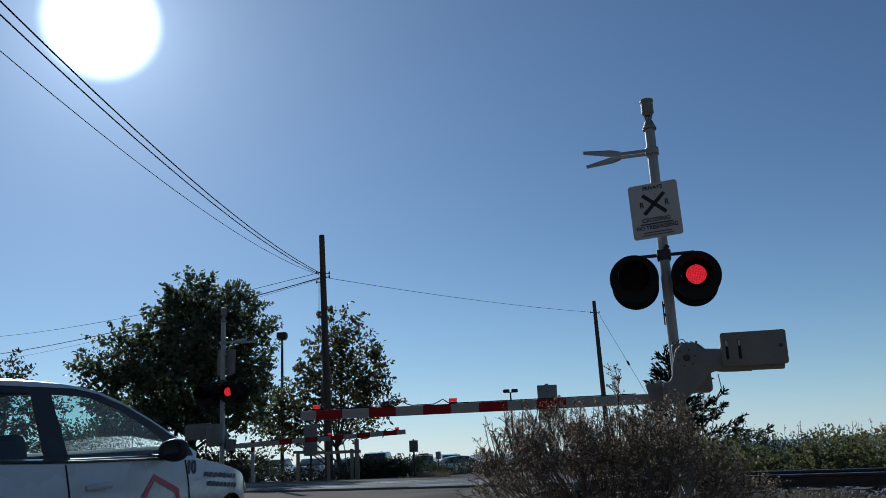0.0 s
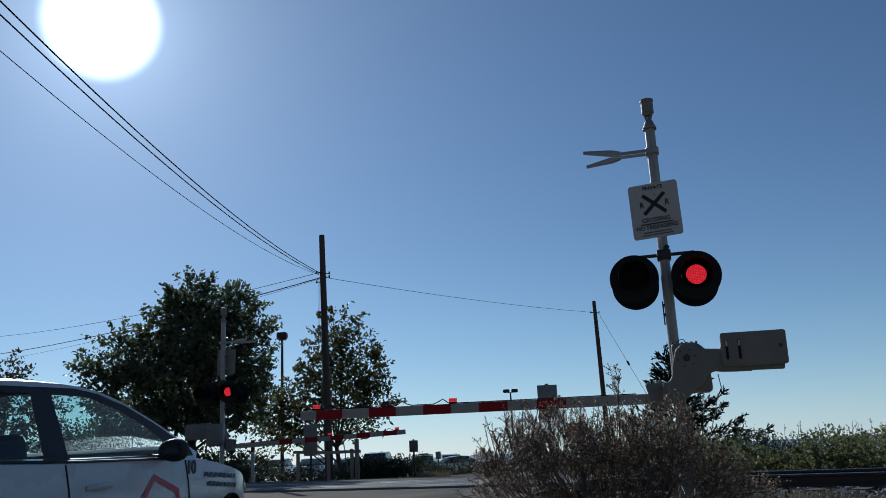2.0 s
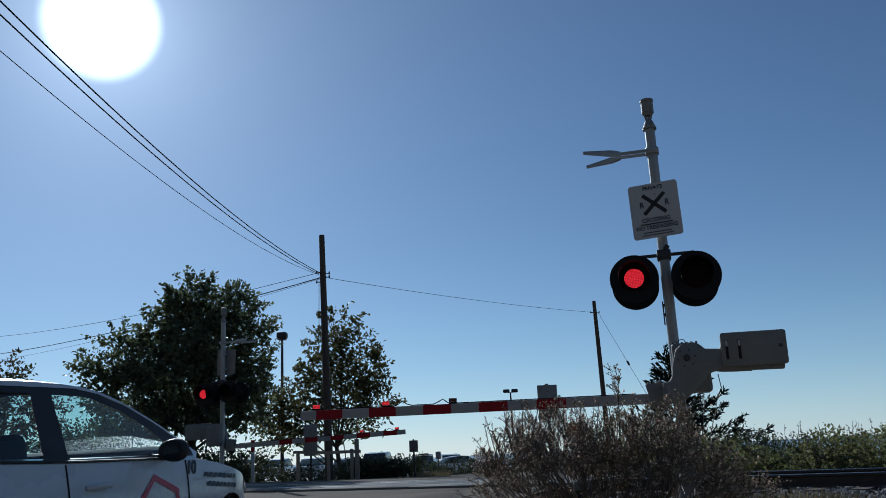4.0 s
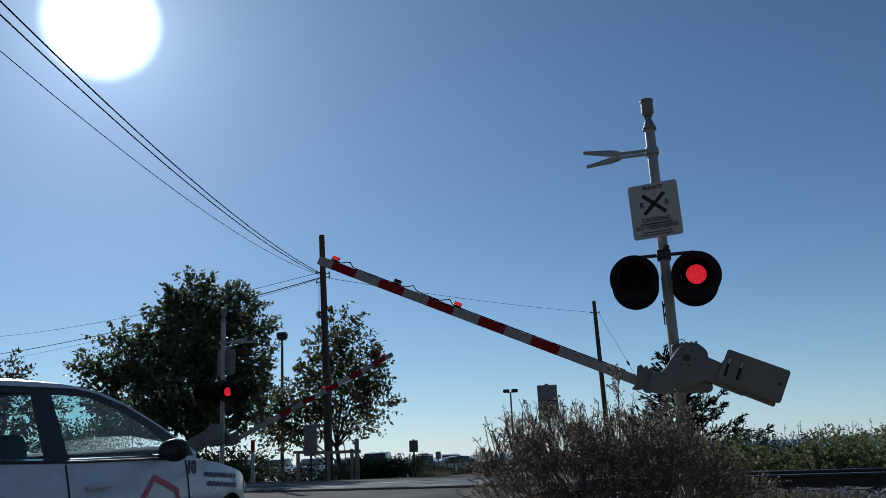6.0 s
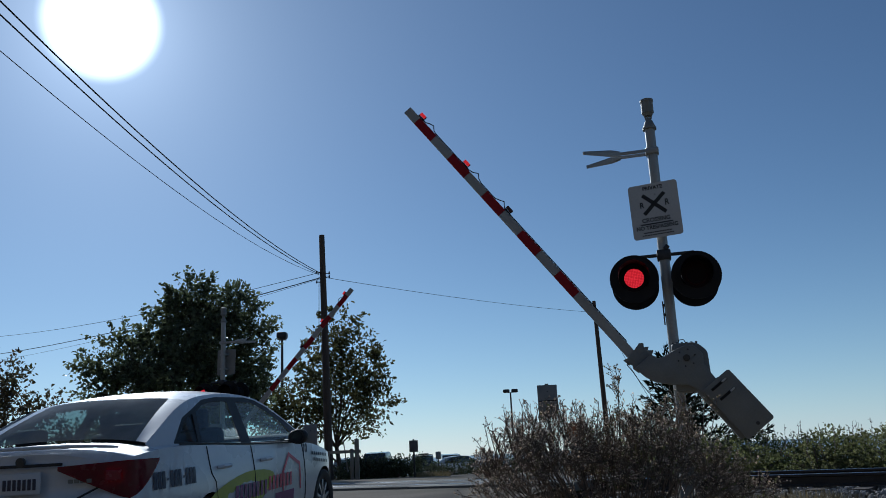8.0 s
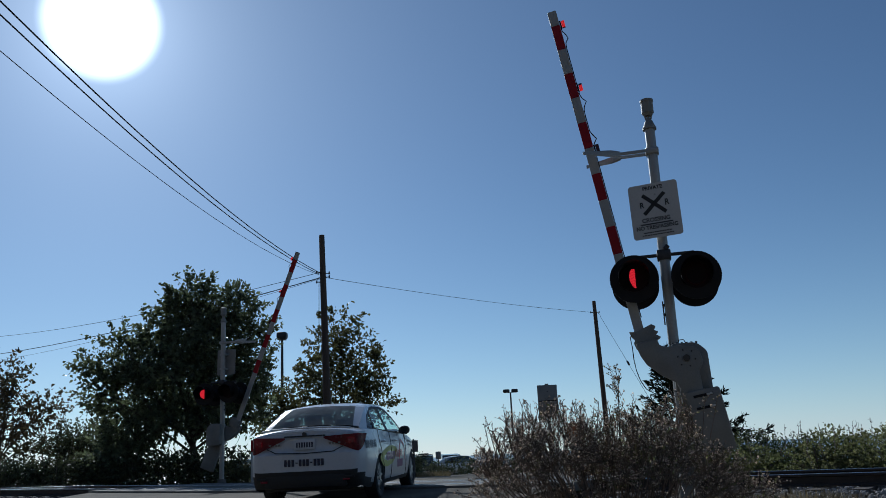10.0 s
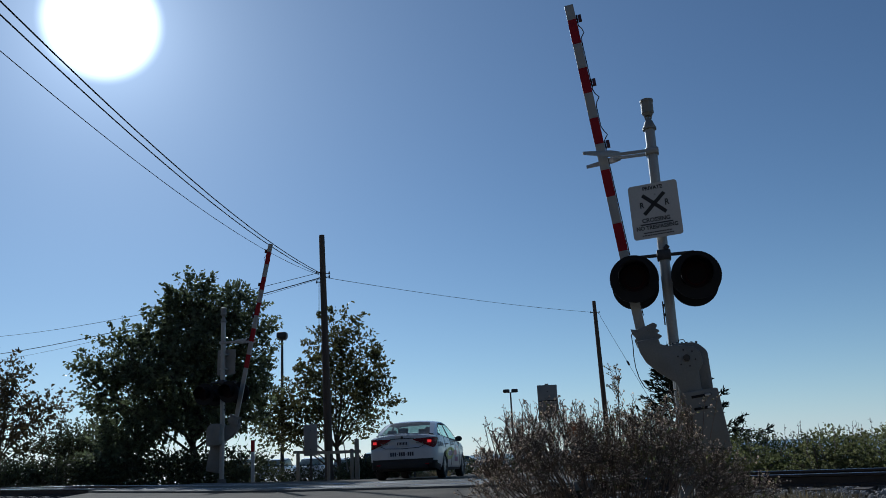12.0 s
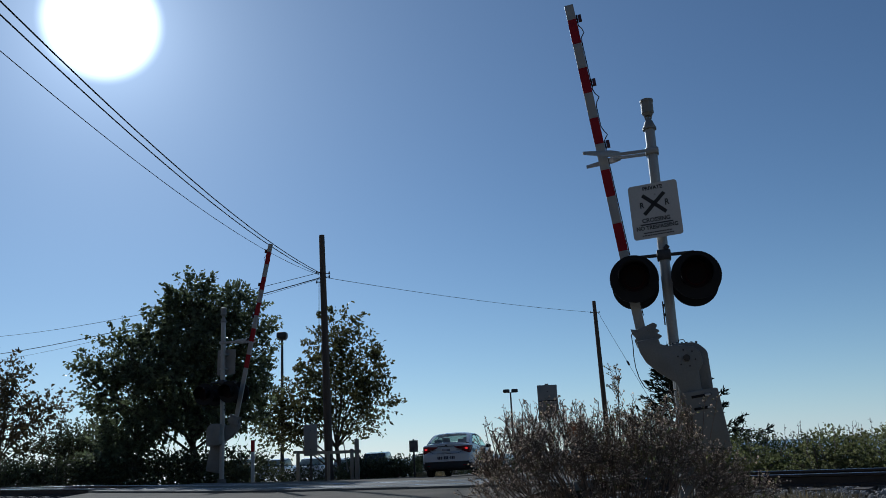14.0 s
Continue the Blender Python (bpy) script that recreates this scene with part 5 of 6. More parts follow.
    path_tube(bm, [base, base.lerp(top, 0.5), top], [0.12, 0.07, 0.012], 8)
    for k in range(58):
        h = 0.10 + 0.90 * (k + s.r.random()) / 58
        p = base.lerp(top, h)
        a = k * 2.4 + s.r.uniform(-0.5, 0.5)
        L = (1.75 * (1 - h) + 0.22) * s.r.uniform(0.6, 1.08)
        d = Vector((math.cos(a), math.sin(a) * 0.8, 0.18 + 0.45 * h)).normalized()
        L *= 0.85 if d.x < 0 else 1.2
        e = p + d * L
        mid = p.lerp(e, 0.5) + Vector((0, 0, -0.10))
        path_tube(bm, [p, mid, e], [0.022, 0.012, 0.004], 5)
        # side sprays, shorter towards the tip, sweeping forward
        for j in range(int(7 + 15 * L)):
            t0 = s.r.uniform(0.18, 1.0)
            q = p.lerp(e, t0) + Vector((0, 0, -0.10 * 4 * t0 * (1 - t0)))
            dd = (d * 1.1 + s.unit() * 0.75 + Vector((0, 0, 0.12))).normalized()
            ll = (0.34 * (1 - t0) + 0.12) * s.r.uniform(0.6, 1.1)
            for m in range(9):
                s.leaf(q + dd * ll * m / 9, dd + s.unit() * 0.5, s.r.uniform(0.07, 0.13), 0.30, 0.05)
    part("trunk", bm, BARK, t)
    o = new("crown", s.mesh("crown", LEAF_CYPRESS))
    o.parent = t
    # the dry flowering bush close to the camera
    t = thing("dry_flowering_bush", None, "dry grey brown flowering bush full of seed heads", "bush")
    tw, hd, lf = Soup(7), Soup(8), Soup(9)
    r = tw.r

    def spray(p, d, L, depth):
        e = p + d * L + tw.unit() * L * 0.12
        tw.stick(p, e, 0.0022 if depth else 0.004, 0.0011 if depth else 0.0024)
        if depth < 2:
            for _ in range(3 if depth else 4):
                q = p.lerp(e, r.uniform(0.35, 1.0))
                dd = (d + tw.unit() * 0.75 + Vector((0, 0, 0.25))).normalized()
                spray(q, dd, L * r.uniform(0.35, 0.6), depth + 1)
        else:
            hd.knob(e, r.uniform(0.0045, 0.009))
            if r.random() < 0.9:
                hd.knob(p.lerp(e, 0.6) + tw.unit() * 0.012, r.uniform(0.0035, 0.0075))
        if r.random() < (0.10 if p.x < 1.0 else 0.35):
            lf.leaf(p.lerp(e, r.random()), d + lf.unit(), r.uniform(0.015, 0.035), 0.35)

    hull = curve([(0.18, 0.60), (0.25, 0.72), (0.39, 0.85), (0.56, 0.94), (0.78, 0.96), (0.95, 0.88), (1.12, 0.90), (1.3, 0.86), (1.5, 0.93), (1.68, 0.95), (1.84, 0.88), (1.90, 0.66), (2.0, 0.44), (2.2, 0.34), (2.5, 0.22)])
    for k in range(170):
        x = 0.22 + 2.1 * r.random() ** 1.1 if k % 9 else r.uniform(0.9, 1.9)
        y = 6.5 + r.uniform(-0.42, 0.36)
        g = Vector((1.15 + (x - 1.15) * 0.45, 6.5 + (y - 6.5) * 0.5, ground_z(x, y)))
        H = hull(x) * (1 - 0.35 * min(1, abs(y - 6.5) / 0.5) ** 2) * r.uniform(0.5, 0.95)
        e = Vector((x, y, H - 0.05))
        m = g.lerp(e, 0.55) + Vector((0, 0, 0.06))
        tw.stick(g, m, 0.006, 0.004)
        tw.stick(m, e, 0.004, 0.0024)
        for _ in range(2):
            spray(m.lerp(e, r.uniform(0.2, 0.8)), ((e - g).normalized() + tw.unit() * 0.7).normalized(), r.uniform(0.12, 0.24), 0)
        spray(e.lerp(m, 0.25), ((e - g).normalized() + tw.unit() * 0.35).normalized(), r.uniform(0.10, 0.2), 0)
    # cross growth all through the bush, and thin sprigs above it
    for k in range(230):
        x = 0.26 + 1.95 * r.random()
        y = 6.5 + (r.uniform(-0.60, -0.42) if k % 5 < 3 else r.uniform(-0.42, 0.30))
        z0 = ground_z(x, y)
        z = z0 + (hull(x) - z0) * r.uniform(0.05, 0.72)
        spray(Vector((x, y, z)), (tw.unit() + Vector((0, 0, 0.25))).normalized(), r.uniform(0.10, 0.2), 0)
    for k in range(130):
        x = 0.24 + 1.62 * r.random()
        p0 = Vector((x, 6.5 + r.uniform(-0.3, 0.3), hull(x) - 0.25))
        p1 = p0 + Vector((r.uniform(-0.11, 0.11), 0, r.uniform(0.14, 0.32)))
        tw.stick(p0, p1, 0.004, 0.002)
        for j in range(7):
            spray(p0.lerp(p1, r.uniform(0.3, 1)), Vector((r.uniform(-1, 1), r.uniform(-0.6, 0.6), 0.7)).normalized(), r.uniform(0.025, 0.06), 2)
    # one tall sprig
    p0, p1 = Vector((1.24, 6.5, 0.55)), Vector((1.275, 6.5, 1.13))
    tw.stick(p0, p1, 0.006, 0.003)
    for k in range(30):
        q = p0.lerp(p1, r.uniform(0.15, 1))
        spray(q, (Vector((r.uniform(-1, 1), r.uniform(-0.6, 0.6), 0.9))).normalized(), r.uniform(0.05, 0.11), 1)
    hd.knob(p1, 0.02)
    for nm, s, m in (("twig_tangle", tw, TWIG), ("seed_head_mass", hd, HEAD), ("leaf_mass", lf, LEAF_SCRUB)):
        o = tagged(new(nm, s.mesh(nm, m)), kind="stuff")
        o.parent = t
    # dry grass tufts on the near ballast shoulder and the far verge
    s = Soup(12)
    for k in range(420):
        if k % 3 == 0:
            x, y = s.r.uniform(2.2, 3.6), s.r.uniform(7.2, 9.0)
        elif k % 3 == 1:
            x, y = s.r.uniform(-1.6, -0.2), s.r.uniform(33.6, 35.0)
        else:
            p = TRACK_C + TRACK_D * s.r.uniform(-9, 3) + TRACK_N * s.r.uniform(2.0, 3.2)
            x, y = p.x, p.y
        z = ground_z(x, y)
        for _ in range(14):
            b = Vector((x + s.r.uniform(-0.07, 0.07), y + s.r.uniform(-0.07, 0.07), z))
            s.blade(b, Vector((s.r.uniform(-0.5, 0.5), s.r.uniform(-0.5, 0.5), 1)), s.r.uniform(0.10, 0.28), 0.004)
    tagged(new("dry_grass", s.mesh("dry_grass", DRY_GRASS)), "tufts of dry straw coloured grass", "grass", kind="stuff")


build_plants()


# ---- poles, wires, signs, fence, parked cars ----
POLE_A, POLE_B = Vector((-4.85, 34.0, -0.25)), Vector((9.3, 52.0, -0.9))
ORANGE = mat("faded_orange_sign", (0.42, 0.17, 0.07), 0.6, 0.0, 0.2, 3, 40)
LAMP_HEAD = mat("lamp_head_dark", (0.03, 0.03, 0.032), 0.5, 0.3, 0.2)
PARK_DARK = mat("dark_car_paint", (0.03, 0.033, 0.04), 0.25, 0.0, 0.1, 2, 30, coat=0.5)
PARK_SILVER = mat("silver_car_paint", (0.55, 0.56, 0.58), 0.3, 0.2, 0.08, 2, 30, coat=0.5)
DARK_GLASS = glass("parked_glass", (0.12, 0.15, 0.16))


def utility_pole(base, top, r, label, attach):
    t = thing("utility_pole", None, label, "utility pole", "utility poles")
    bm = bmesh.new()
    b, e = Vector(base), Vector(top)
    path_tube(bm, [b, b.lerp(e, 0.4), e], [r, r * 0.88, r * 0.66], 14)
    part("pole", bm, OLD_WOOD, t, "dark weathered timber pole")
    for h, s in attach:
        p = b.lerp(e, h)
        bm = bmesh.new()
        tube(bm, p + Vector((0, 0, 0.0)), p + Vector((s * (r + 0.10), -0.02, 0.02)), 0.018, n=8)
        tube(bm, p + Vector((s * (r + 0.09), -0.02, -0.03)), p + Vector((s * (r + 0.09), -0.02, 0.09)), 0.035, 0.025, n=10)
        part("insulator", bm, DARK_METAL, t, "small insulator on a bracket")
    return t


def wire(name, a, b, sag, r, label, n=28):
    cu = bmesh.new()
    a, b = Vector(a), Vector(b)
    pts = [a.lerp(b, k / n) - Vector((0, 0, sag * 4 * (k / n) * (1 - k / n))) for k in range(n + 1)]
    path_tube(cu, pts, r, 5)
    solid(name, cu, CABLE, label, "cable", "overhead wires")


def sign_on_post(x, y, z0, z1, w, label, front, post_r=0.03, extra=None):
    t = thing("road_sign", None, label, "sign")
    bm = bmesh.new()
    box(bm, (x - w / 2, y - 0.004, z0), (x + w / 2, y + 0.004, z1), 0.003)
    part("panel", bm, front, t)
    bm = bmesh.new()
    box(bm, (x - post_r, y + 0.006, ground_z(x, y) - 0.1), (x + post_r, y + 0.006 + 2 * post_r, z1 + 0.04), 0.006)
    part("post", bm, POST_WOOD if post_r > 0.04 else DARK_METAL, t)
    for z in (z0 + (z1 - z0) * 0.2, z0 + (z1 - z0) * 0.8):
        bm = bmesh.new()
        tube(bm, (x, y - 0.012, z), (x, y, z), 0.018, n=8)
        part("bolt", bm, DARK_METAL, t)
    if extra:
        bm = bmesh.new()
        box(bm, (x - w / 2 + 0.03, y - 0.007, z0 + (z1 - z0) * extra[0]), (x + w / 2 - 0.03, y - 0.0045, z0 + (z1 - z0) * extra[1]))
        part("dark_band", bm, INK, t, smooth=False)
    return t


def street_lamp(base, top, double, label):
    t = thing("street_lamp", None, label, "street lamp")
    b, e = Vector(base), Vector(top)
    bm = bmesh.new()
    path_tube(bm, [b, b.lerp(e, 0.5), e], [0.11, 0.085, 0.06], 12)
    part("lamp_post", bm, LAMP_HEAD, t, "thin dark lamp post")
    for s in ((-1, 1) if double else (0,)):
        bm = bmesh.new()
        if double:
            box(bm, e + Vector((s * 0.12 - 0.05, -0.03, -0.05)), e + Vector((s * 0.12 + 0.05, 0.03, 0.02)), 0.01)
            box(bm, e + Vector((s * 0.34 - 0.26, -0.25, -0.03)), e + Vector((s * 0.34 + 0.26, 0.25, 0.24)), 0.06)
        else:
            box(bm, e + Vector((-0.27, -0.27, 0.0)), e + Vector((0.27, 0.27, 0.36)), 0.09)
            box(bm, e + Vector((-0.2, -0.2, -0.06)), e + Vector((0.2, 0.2, 0.02)), 0.02)
        part("lamp_head", bm, LAMP_HEAD, t, "dark box shaped lamp head")
    return t


def parked_car(x, y, turn, paint, label, tall=1.45, rack=False):
    t = thing("parked_car", Matrix.Translation((x, y, ground_z(x, y))) @ pose(0, 0, 0, 0, 0, turn), label, "car", "parked cars")
    k = tall / 1.45
    lower = [(-2.2, 0.28), (-2.25, 0.6), (-2.15, 0.92 * k), (-1.4, 0.98 * k), (0.9, 0.95 * k), (1.9, 0.82 * k), (2.2, 0.6), (2.2, 0.28)]
    cabin = [(-1.75 if tall < 1.6 else -2.1, 0.955 * k), (-1.05 if tall < 1.6 else -1.95, 1.38 * k), (-0.3, 1.45 * k), (0.25, 1.41 * k), (1.05, 0.955 * k)]
    bm = bmesh.new()
    plate(bm, lower, -0.86, 0.86, 0.06)
    part("body", bm, paint, t)
    bm = bmesh.new()
    plate(bm, [(a, b + 0.002) for a, b in cabin], -0.70, 0.70, 0.05)
    part("windows", bm, DARK_GLASS if tall < 1.6 else PARK_DARK, t, "dark car windows")
    bm = bmesh.new()
    plate(bm, [(cabin[1][0] - 0.02, cabin[1][1] - 0.03), (cabin[1][0], cabin[1][1] + 0.012), (cabin[2][0], cabin[2][1] + 0.014), (cabin[3][0], cabin[3][1] + 0.012), (cabin[3][0] + 0.03, cabin[3][1] - 0.03)], -0.68, 0.68, 0.02)
    part("roof", bm, paint, t)
    for wx in (-1.35, 1.4):
        for s in (-1, 1):
            bm = bmesh.new()
            tube(bm, (wx, s * 0.68, 0.32), (wx, s * 0.88, 0.32), 0.32, n=20)
            tube(bm, (wx, s * 0.88, 0.32), (wx, s * 0.885, 0.32), 0.2, n=16, index=1)
            part("wheel", bm, [RUBBER, RIM], t)
    if rack:
        bm = bmesh.new()
        for a in (-0.9, 0.1):
            tube(bm, (a, -0.7, 1.50 * k), (a, 0.7, 1.50 * k), 0.025, n=8)
        box(bm, (-1.7, -0.35, 1.52 * k), (1.5, 0.25, 1.58 * k), 0.02)
        part("roof_rack", bm, DARK_METAL, t, "loaded roof rack")


def build_far():
    utility_pole(POLE_A, (-5.0, 34.0, 9.72), 0.17, "tall dark timber utility pole with wires", [(0.84, -1), (0.835, 1), (0.80, -1), (0.82, 1)])
    utility_pole(POLE_B, (9.18, 52.0, 9.42), 0.17, "distant dark timber utility pole", [(0.93, -1), (0.93, 1)])
    A = Vector((-5.0, 34.0, 8.1))

    def on(a, b, k):
        return Vector(a).lerp(Vector(b), k)

    # wires that pass overhead towards a pole behind the camera
    for p, dz, sag, r in ((Vector((-6.78, 12, 9.70)), 0.04, 1.77, 0.015), (Vector((-6.77, 12, 9.50)), -0.03, 1.80, 0.014), (Vector((-6.72, 12, 8.97)), -0.06, 1.9, 0.008)):
        a = A + Vector((-0.12, -0.05, dz))
        end = a + (p - a) * 2.0
        wire("overhead_wire", a, end, sag, r, "black overhead wire on timber poles")
    wire("overhead_wire", A + Vector((-0.1, 0, 0.05)), (-32.0, 60, 10.4), 0.35, 0.012, "thin black overhead wire")
    wire("overhead_wire", A + Vector((-0.1, 0, -0.18)), (-31.9, 60, 9.15), 0.3, 0.022, "thick black overhead cable")
    wire("overhead_wire", A + Vector((-0.1, 0, -0.22)), (-31.9, 60, 8.7), 0.3, 0.008, "thin black overhead wire")
    wire("overhead_wire", A + Vector((0.1, 0, -0.17)), (9.1, 52, 8.72), 0.16, 0.010, "thin black overhead wire")
    wire("guy_wire", (9.38, 52, 8.7), (13.0, 47.84, -0.9), 0.05, 0.011, "taut guy wire from a timber pole", 6)
    wire("guy_wire", (-5.12, 33.9, 7.95), (-5.25, 33.9, 0.0), 0.0, 0.012, "service wire hanging along a pole", 6)
    bm = bmesh.new()
    tube(bm, (10.59, 50.63, 5.48), (10.67, 50.53, 5.25), 0.06, n=8)
    solid("guy_insulator", bm, DARK_METAL, "small dark strain insulator on a guy wire", "insulator")
    street_lamp((-8.85, 45, -0.7), (-8.82, 45, 7.05), False, "dark street lamp with one box shaped head")
    street_lamp((4.85, 70, -1.6), (4.9, 70, 5.3), True, "distant dark street lamp with two heads")
    # signs
    sign_on_post(-4.42, 27.0, 0.80, 1.76, 0.43, "pale rectangular sign seen from its blank back", SIGN_BACK)
    sign_on_post(2.93, 26.0, 1.55, 2.53, 0.60, "grey metal sign panel on a timber post", SIGN_BACK, 0.05, (0.50, 0.53))
    sign_on_post(3.46, 25.0, 0.85, 1.33, 0.33, "faded orange sign plate near the bush", ORANGE)
    sign_on_post(-1.45, 32.0, 0.78, 1.20, 0.32, "small dark sign on a thin post", mat("sign_dark_face", (0.12, 0.11, 0.10), 0.6))
    sign_on_post(-1.05, 60.0, 0.35, 0.85, 0.36, "distant small grey sign", SIGN_BACK)
    t = thing("timber_post", None, "short dark timber post near the bush", "post")
    bm = bmesh.new()
    box(bm, (3.66, 25.0, -0.2), (3.80, 25.14, 1.36), 0.012)
    part("post", bm, OLD_WOOD, t)
    t = thing("marker_post", None, "slim white marker post with a red top", "post")
    bm = bmesh.new()
    box(bm, (-6.05, 26.0, -0.05), (-5.95, 26.06, 1.0), 0.008)
    part("shaft", bm, SIGN_WHITE, t)
    bm = bmesh.new()
    box(bm, (-6.055, 25.996, 1.0), (-5.945, 26.064, 1.34), 0.008)
    part("red_top", bm, RED_SHEET, t, "red band on the post")
    # timber fence
    f = thing("timber_fence", None, "low weathered timber rail fence", "fence")
    for x, h, w in ((-5.54, 1.02, 0.06), (-4.46, 0.95, 0.055), (-3.62, 1.0, 0.06), (-3.44, 1.34, 0.075)):
        bm = bmesh.new()
        box(bm, (x - w, 31.0, -0.25), (x + w, 31.0 + 2 * w, h), 0.012)
        part("fence_post", bm, POST_WOOD, f)
    for a, b in (((-5.7, 31.05, 0.98), (-4.4, 31.0, 0.90)), ((-4.5, 31.0, 0.91), (-3.3, 31.05, 0.90))):
        bm = bmesh.new()
        a, b = Vector(a), Vector(b)
        n = bmesh.ops.create_cube(bm, size=1)["verts"]
        q = (b - a).to_track_quat("X", "Z").to_matrix().to_4x4()
        bmesh.ops.transform(bm, matrix=Matrix.Translation((a + b) / 2) @ q @ Matrix.Diagonal(((b - a).length, 0.06, 0.11, 1)), verts=n)
        part("rail", bm, POST_WOOD, f)
    bm = bmesh.new()
    tube(bm, (-3.78, 31.1, 0.2), (-3.92, 31.1, 1.3), 0.02, n=8)
    part("leaning_stake", bm, POST_WOOD, f)
    # long low barrier at the car park's sea edge
    f = thing("car_park_rail", None, "low pale rail along the car park edge", "fence")
    for k in range(14):
        x = -4 + k * 2.2
        bm = bmesh.new()
        box(bm, (x - 0.06, 52, ground_z(x, 52) - 0.1), (x + 0.06, 52.1, -0.28), 0.01)
        part("rail_post", bm, POST_WOOD, f)
    bm = bmesh.new()
    box(bm, (-4.1, 51.96, -0.38), (24.8, 52.02, -0.26), 0.01)
    part("rail", bm, mat("pale_rail", (0.42, 0.38, 0.33), 0.8), f)
    # parked cars
    parked_car(-13.6, 56, 96, PARK_DARK, "dark parked car in the car park")
    parked_car(-11.4, 57, 88, PARK_SILVER, "silver parked car in the car park")
    parked_car(-9.0, 57, 84, PARK_SILVER, "silver parked car in the car park")
    parked_car(-7.6, 61, 95, PAINT, "white parked car in the car park")
    parked_car(-4.9, 58, 85, PARK_DARK, "dark parked wagon in the car park", 1.7)
    parked_car(-2.1, 60, 90, PARK_DARK, "dark parked car with a loaded roof rack", 1.45, True)
    parked_car(-0.4, 68, 97, PARK_DARK, "dark parked pickup in the car park", 1.7)
    parked_car(0.55, 64, 24, PARK_SILVER, "silver parked car in the car park")


build_far()


# ---- what moves ----
# lamps change sides at these times; between the last and the end both stay dark
FLASH = [0.0, 0.1, 0.73, 1.38, 1.89, 2.63, 3.2, 3.83, 4.45, 5.07, 5.68, 6.27, 6.9, 7.5, 8.1, 8.73, 9.35, 9.98, 10.62, 11.16]
# angles of the two arms
NEAR_ARM = [(0, 0.8), (4.1, 0.8), (4.5, 3.2), (5.4, 15.6), (6.0, 25.2), (6.5, 32.1), (7.0, 39.2), (7.5, 46.2), (8.0, 53.2), (8.2, 56), (9.0, 67), (9.7, 77), (10.2, 82.6), (10.5, 83.6), (14, 83.6)]
FAR_ARM = [(0, 1.5), (4.0, 1.5), (4.4, 3.2), (5.4, 15.3), (6.0, 23.5), (6.5, 29.8), (7.0, 35.8), (7.5, 41.4), (8.0, 46.8), (8.2, 48.9), (9.2, 60), (10.3, 71), (11.0, 76.4), (11.4, 77.8), (14, 77.8)]
# rear axle on the road: seconds, x, y, heading east of north
CAR = [(0, -3.03, 3.95, 11.5), (6.3, -3.03, 3.95, 11.5), (6.5, -3.025, 4.0, 11.4), (7.0, -2.98, 4.52, 11.0), (7.5, -2.87, 5.38, 10.2), (8.0, -2.71, 6.82, 10.0), (8.2, -2.67, 7.58, 9.8), (9.3, -2.32, 11.3, 8.8), (10.3, -1.85, 14.5, 7.2),
       (10.5, -1.77, 15.4, 7.4), (11.0, -1.52, 17.7, 8.0), (11.5, -1.29, 20.05, 8.9), (12.0, -1.07, 22.1, 9.9), (12.5, -0.82, 24.1, 10.8), (13.0, -0.58, 25.9, 11.3), (13.5, -0.31, 27.8, 11.8), (14.0, -0.03, 29.6, 12.2)]
BRAKE_ON = 11.22


def flip_rows(m0, on_spans):
    """A plate that shows its lit face in the spans and its dark face otherwise."""
    rows, f = [], 1.0 / FPS
    state = any(a <= 0 < b for a, b in on_spans)
    rows.append((0.0, 0 if state else 180))
    for a, b in on_spans:
        if a > 0:
            rows += [(a, 180), (a + f, 120), (a + 2 * f, 60), (a + 3 * f, 0)]
        if b < 14:
            rows += [(b - 3 * f, 0), (b - 2 * f, 60), (b - f, 120), (b, 180)]
    rows.append((14.0, rows[-1][1]))
    return [(t, m0 @ pose(0, 0, 0, 0, 0, a)) for t, a in rows]


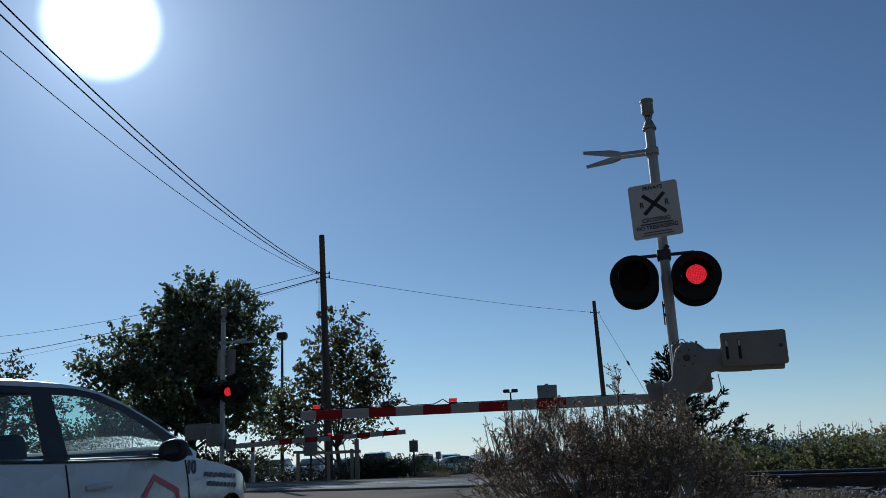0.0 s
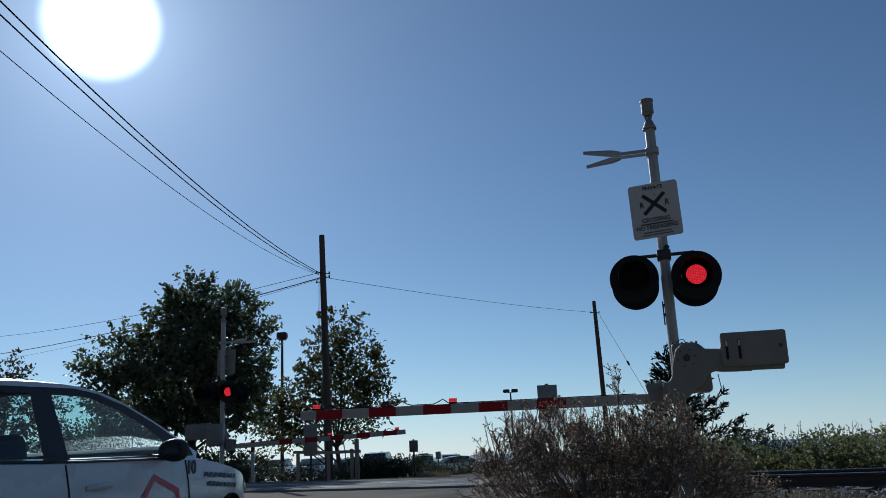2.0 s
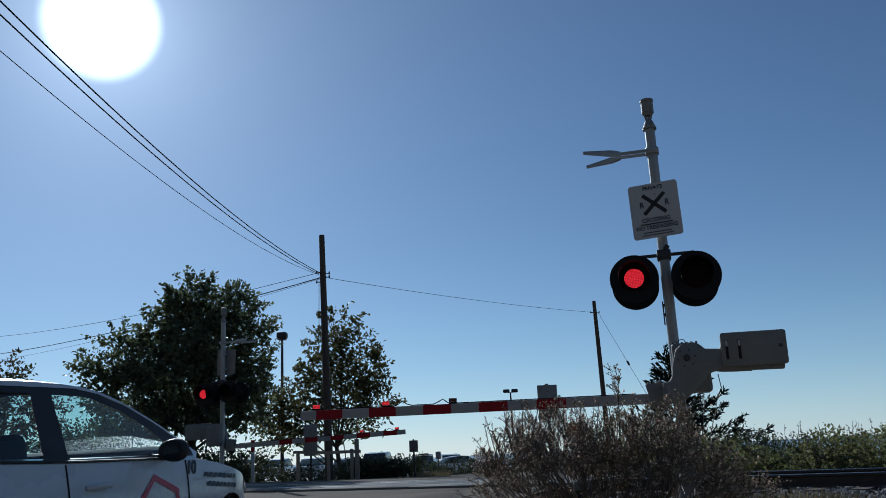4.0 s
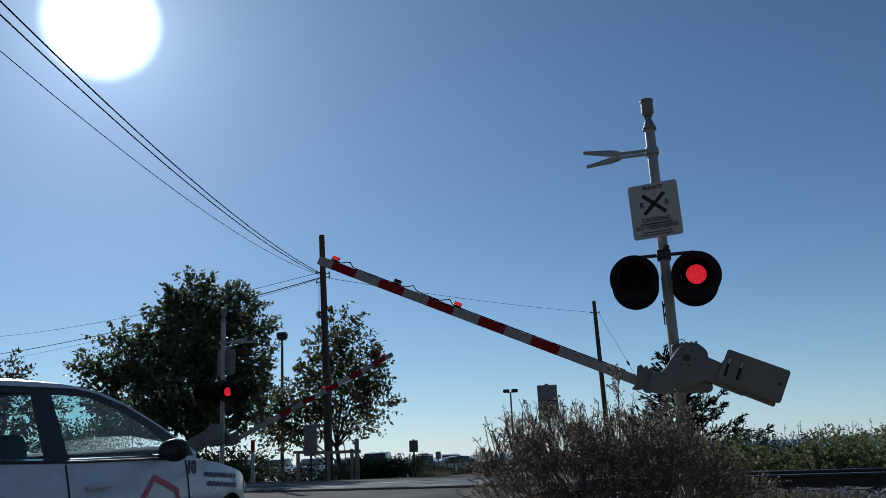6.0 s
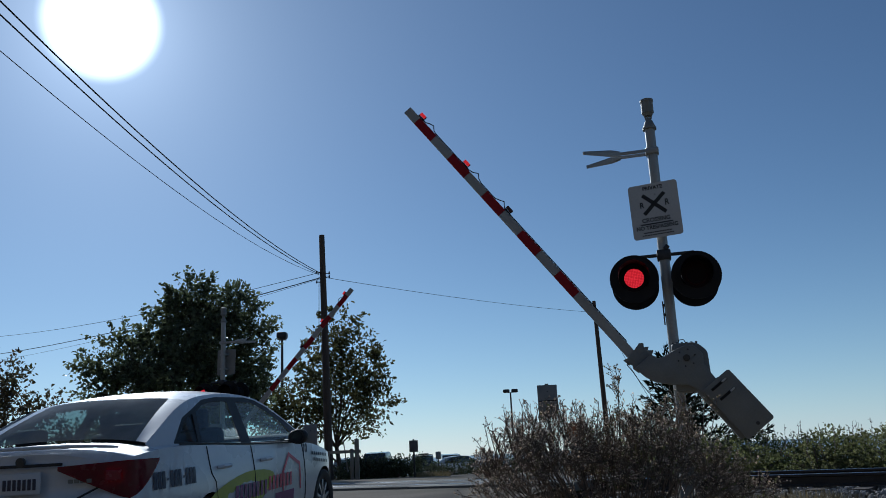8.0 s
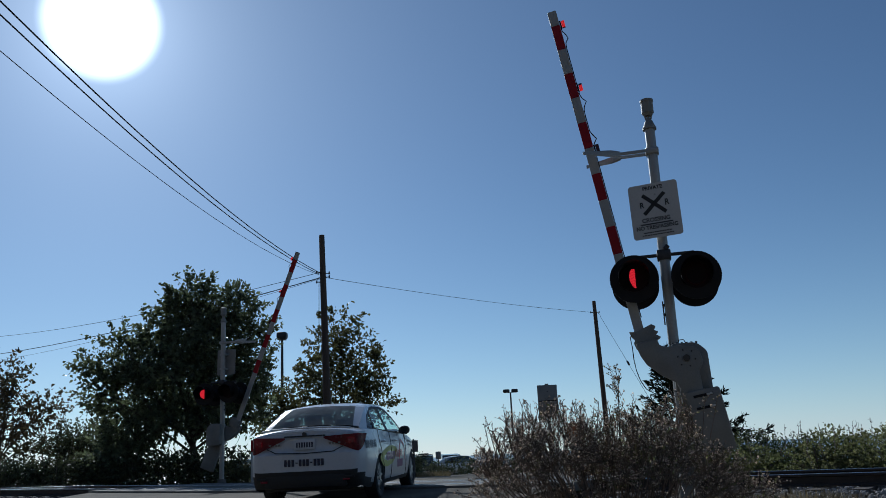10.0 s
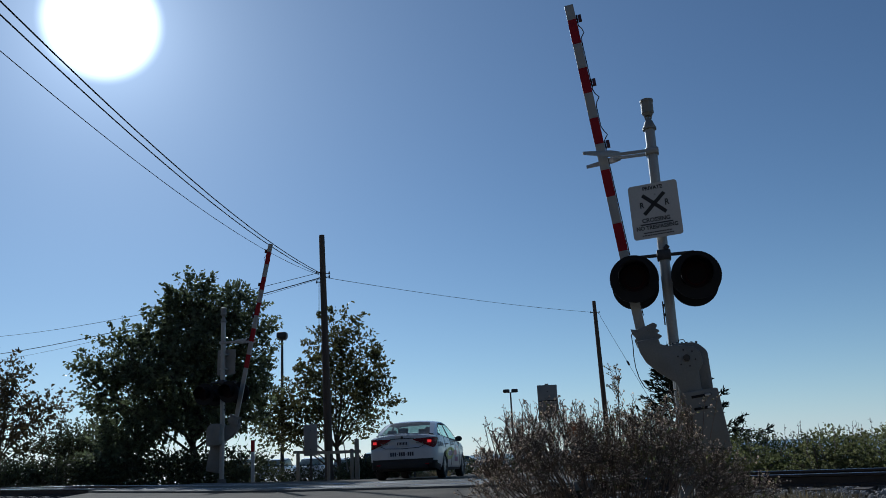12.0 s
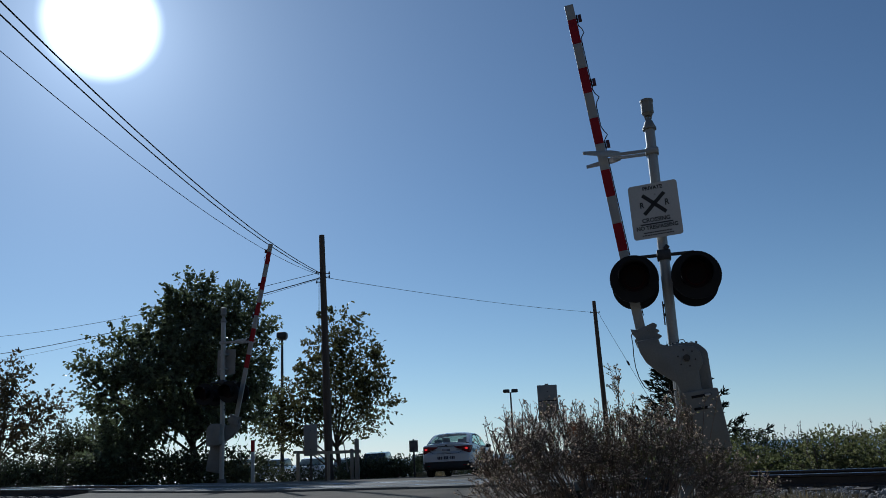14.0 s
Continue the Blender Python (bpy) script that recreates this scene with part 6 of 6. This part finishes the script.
def spans(side):
    if side == "B":          # the tip lamp burns steadily
        return [(0.0, FLASH[-1])]
    out = []
    for i, (a, b) in enumerate(zip(FLASH, FLASH[1:])):
        s = "R" if i % 2 == 0 else "L"
        if s == side:
            out.append((a - 0.033 if a > 0 else a, b + 0.0))
    return out


def motions():
    for lenses in (near_lenses, far_lenses):
        for ob, x, y, z, side, back in lenses:
            # seen from behind, the two sides change places
            s = side if not back else ("R" if side == "L" else "L")
            walk(ob, flip_rows(pose(x, y, z, 0, 0, 180 if back else 0), spans(s)))
    for flips, turn in ((near_flips, 0), (far_flips, 180)):
        for ob, x, y, z, side in flips:
            walk(ob, flip_rows(pose(x, y, z, 0, 0, turn), spans(side)))
    for gate, base, rows in ((near_gate, NEAR, NEAR_ARM), (far_gate, FAR, FAR_ARM)):
        walk(gate, [(t, base @ Matrix.Translation(PIVOT) @ pose(0, 0, 0, 0, a, 0)) for t, a in rows])
    rows = []
    for t, x, y, h in CAR:
        d = Vector((math.sin(radians(h)), math.cos(radians(h))))
        z0, z1 = road_z(x, y), road_z(x + d.x * 2.7, y + d.y * 2.7)
        rows.append((t, Matrix.Translation((x, y, z0 + 0.003)) @ pose(0, 0, 0, 0, 0, 90 - h) @ pose(0, 0, 0, 0, -math.degrees(math.atan2(z1 - z0, 2.7)), 0)))
    walk(car, rows)
    # wheels roll with the way gone
    for w, m0, s in car_wheels:
        roll = []
        way = 0.0
        roll.append((0.0, m0))
        f0, f1 = frame(6.3), frame(14.0)
        scene.frame_set(f0)
        last = car.matrix_world.translation.copy()
        roll.append(((f0 - 1) / FPS, m0))
        for f in range(f0 + 3, f1 + 1, 3):
            scene.frame_set(f)
            now = car.matrix_world.translation.copy()
            way += (now - last).length
            last = now
            roll.append(((f - 1) / FPS, m0 @ pose(0, 0, 0, 0, -s * math.degrees(way / WHEEL_R), 0)))
        walk(w, roll)
    scene.frame_set(1)
    for ob, m0 in car_brakes:
        walk(ob, [(t, m) for t, m in flip_rows(m0, [(BRAKE_ON, 14.0)])])


motions()
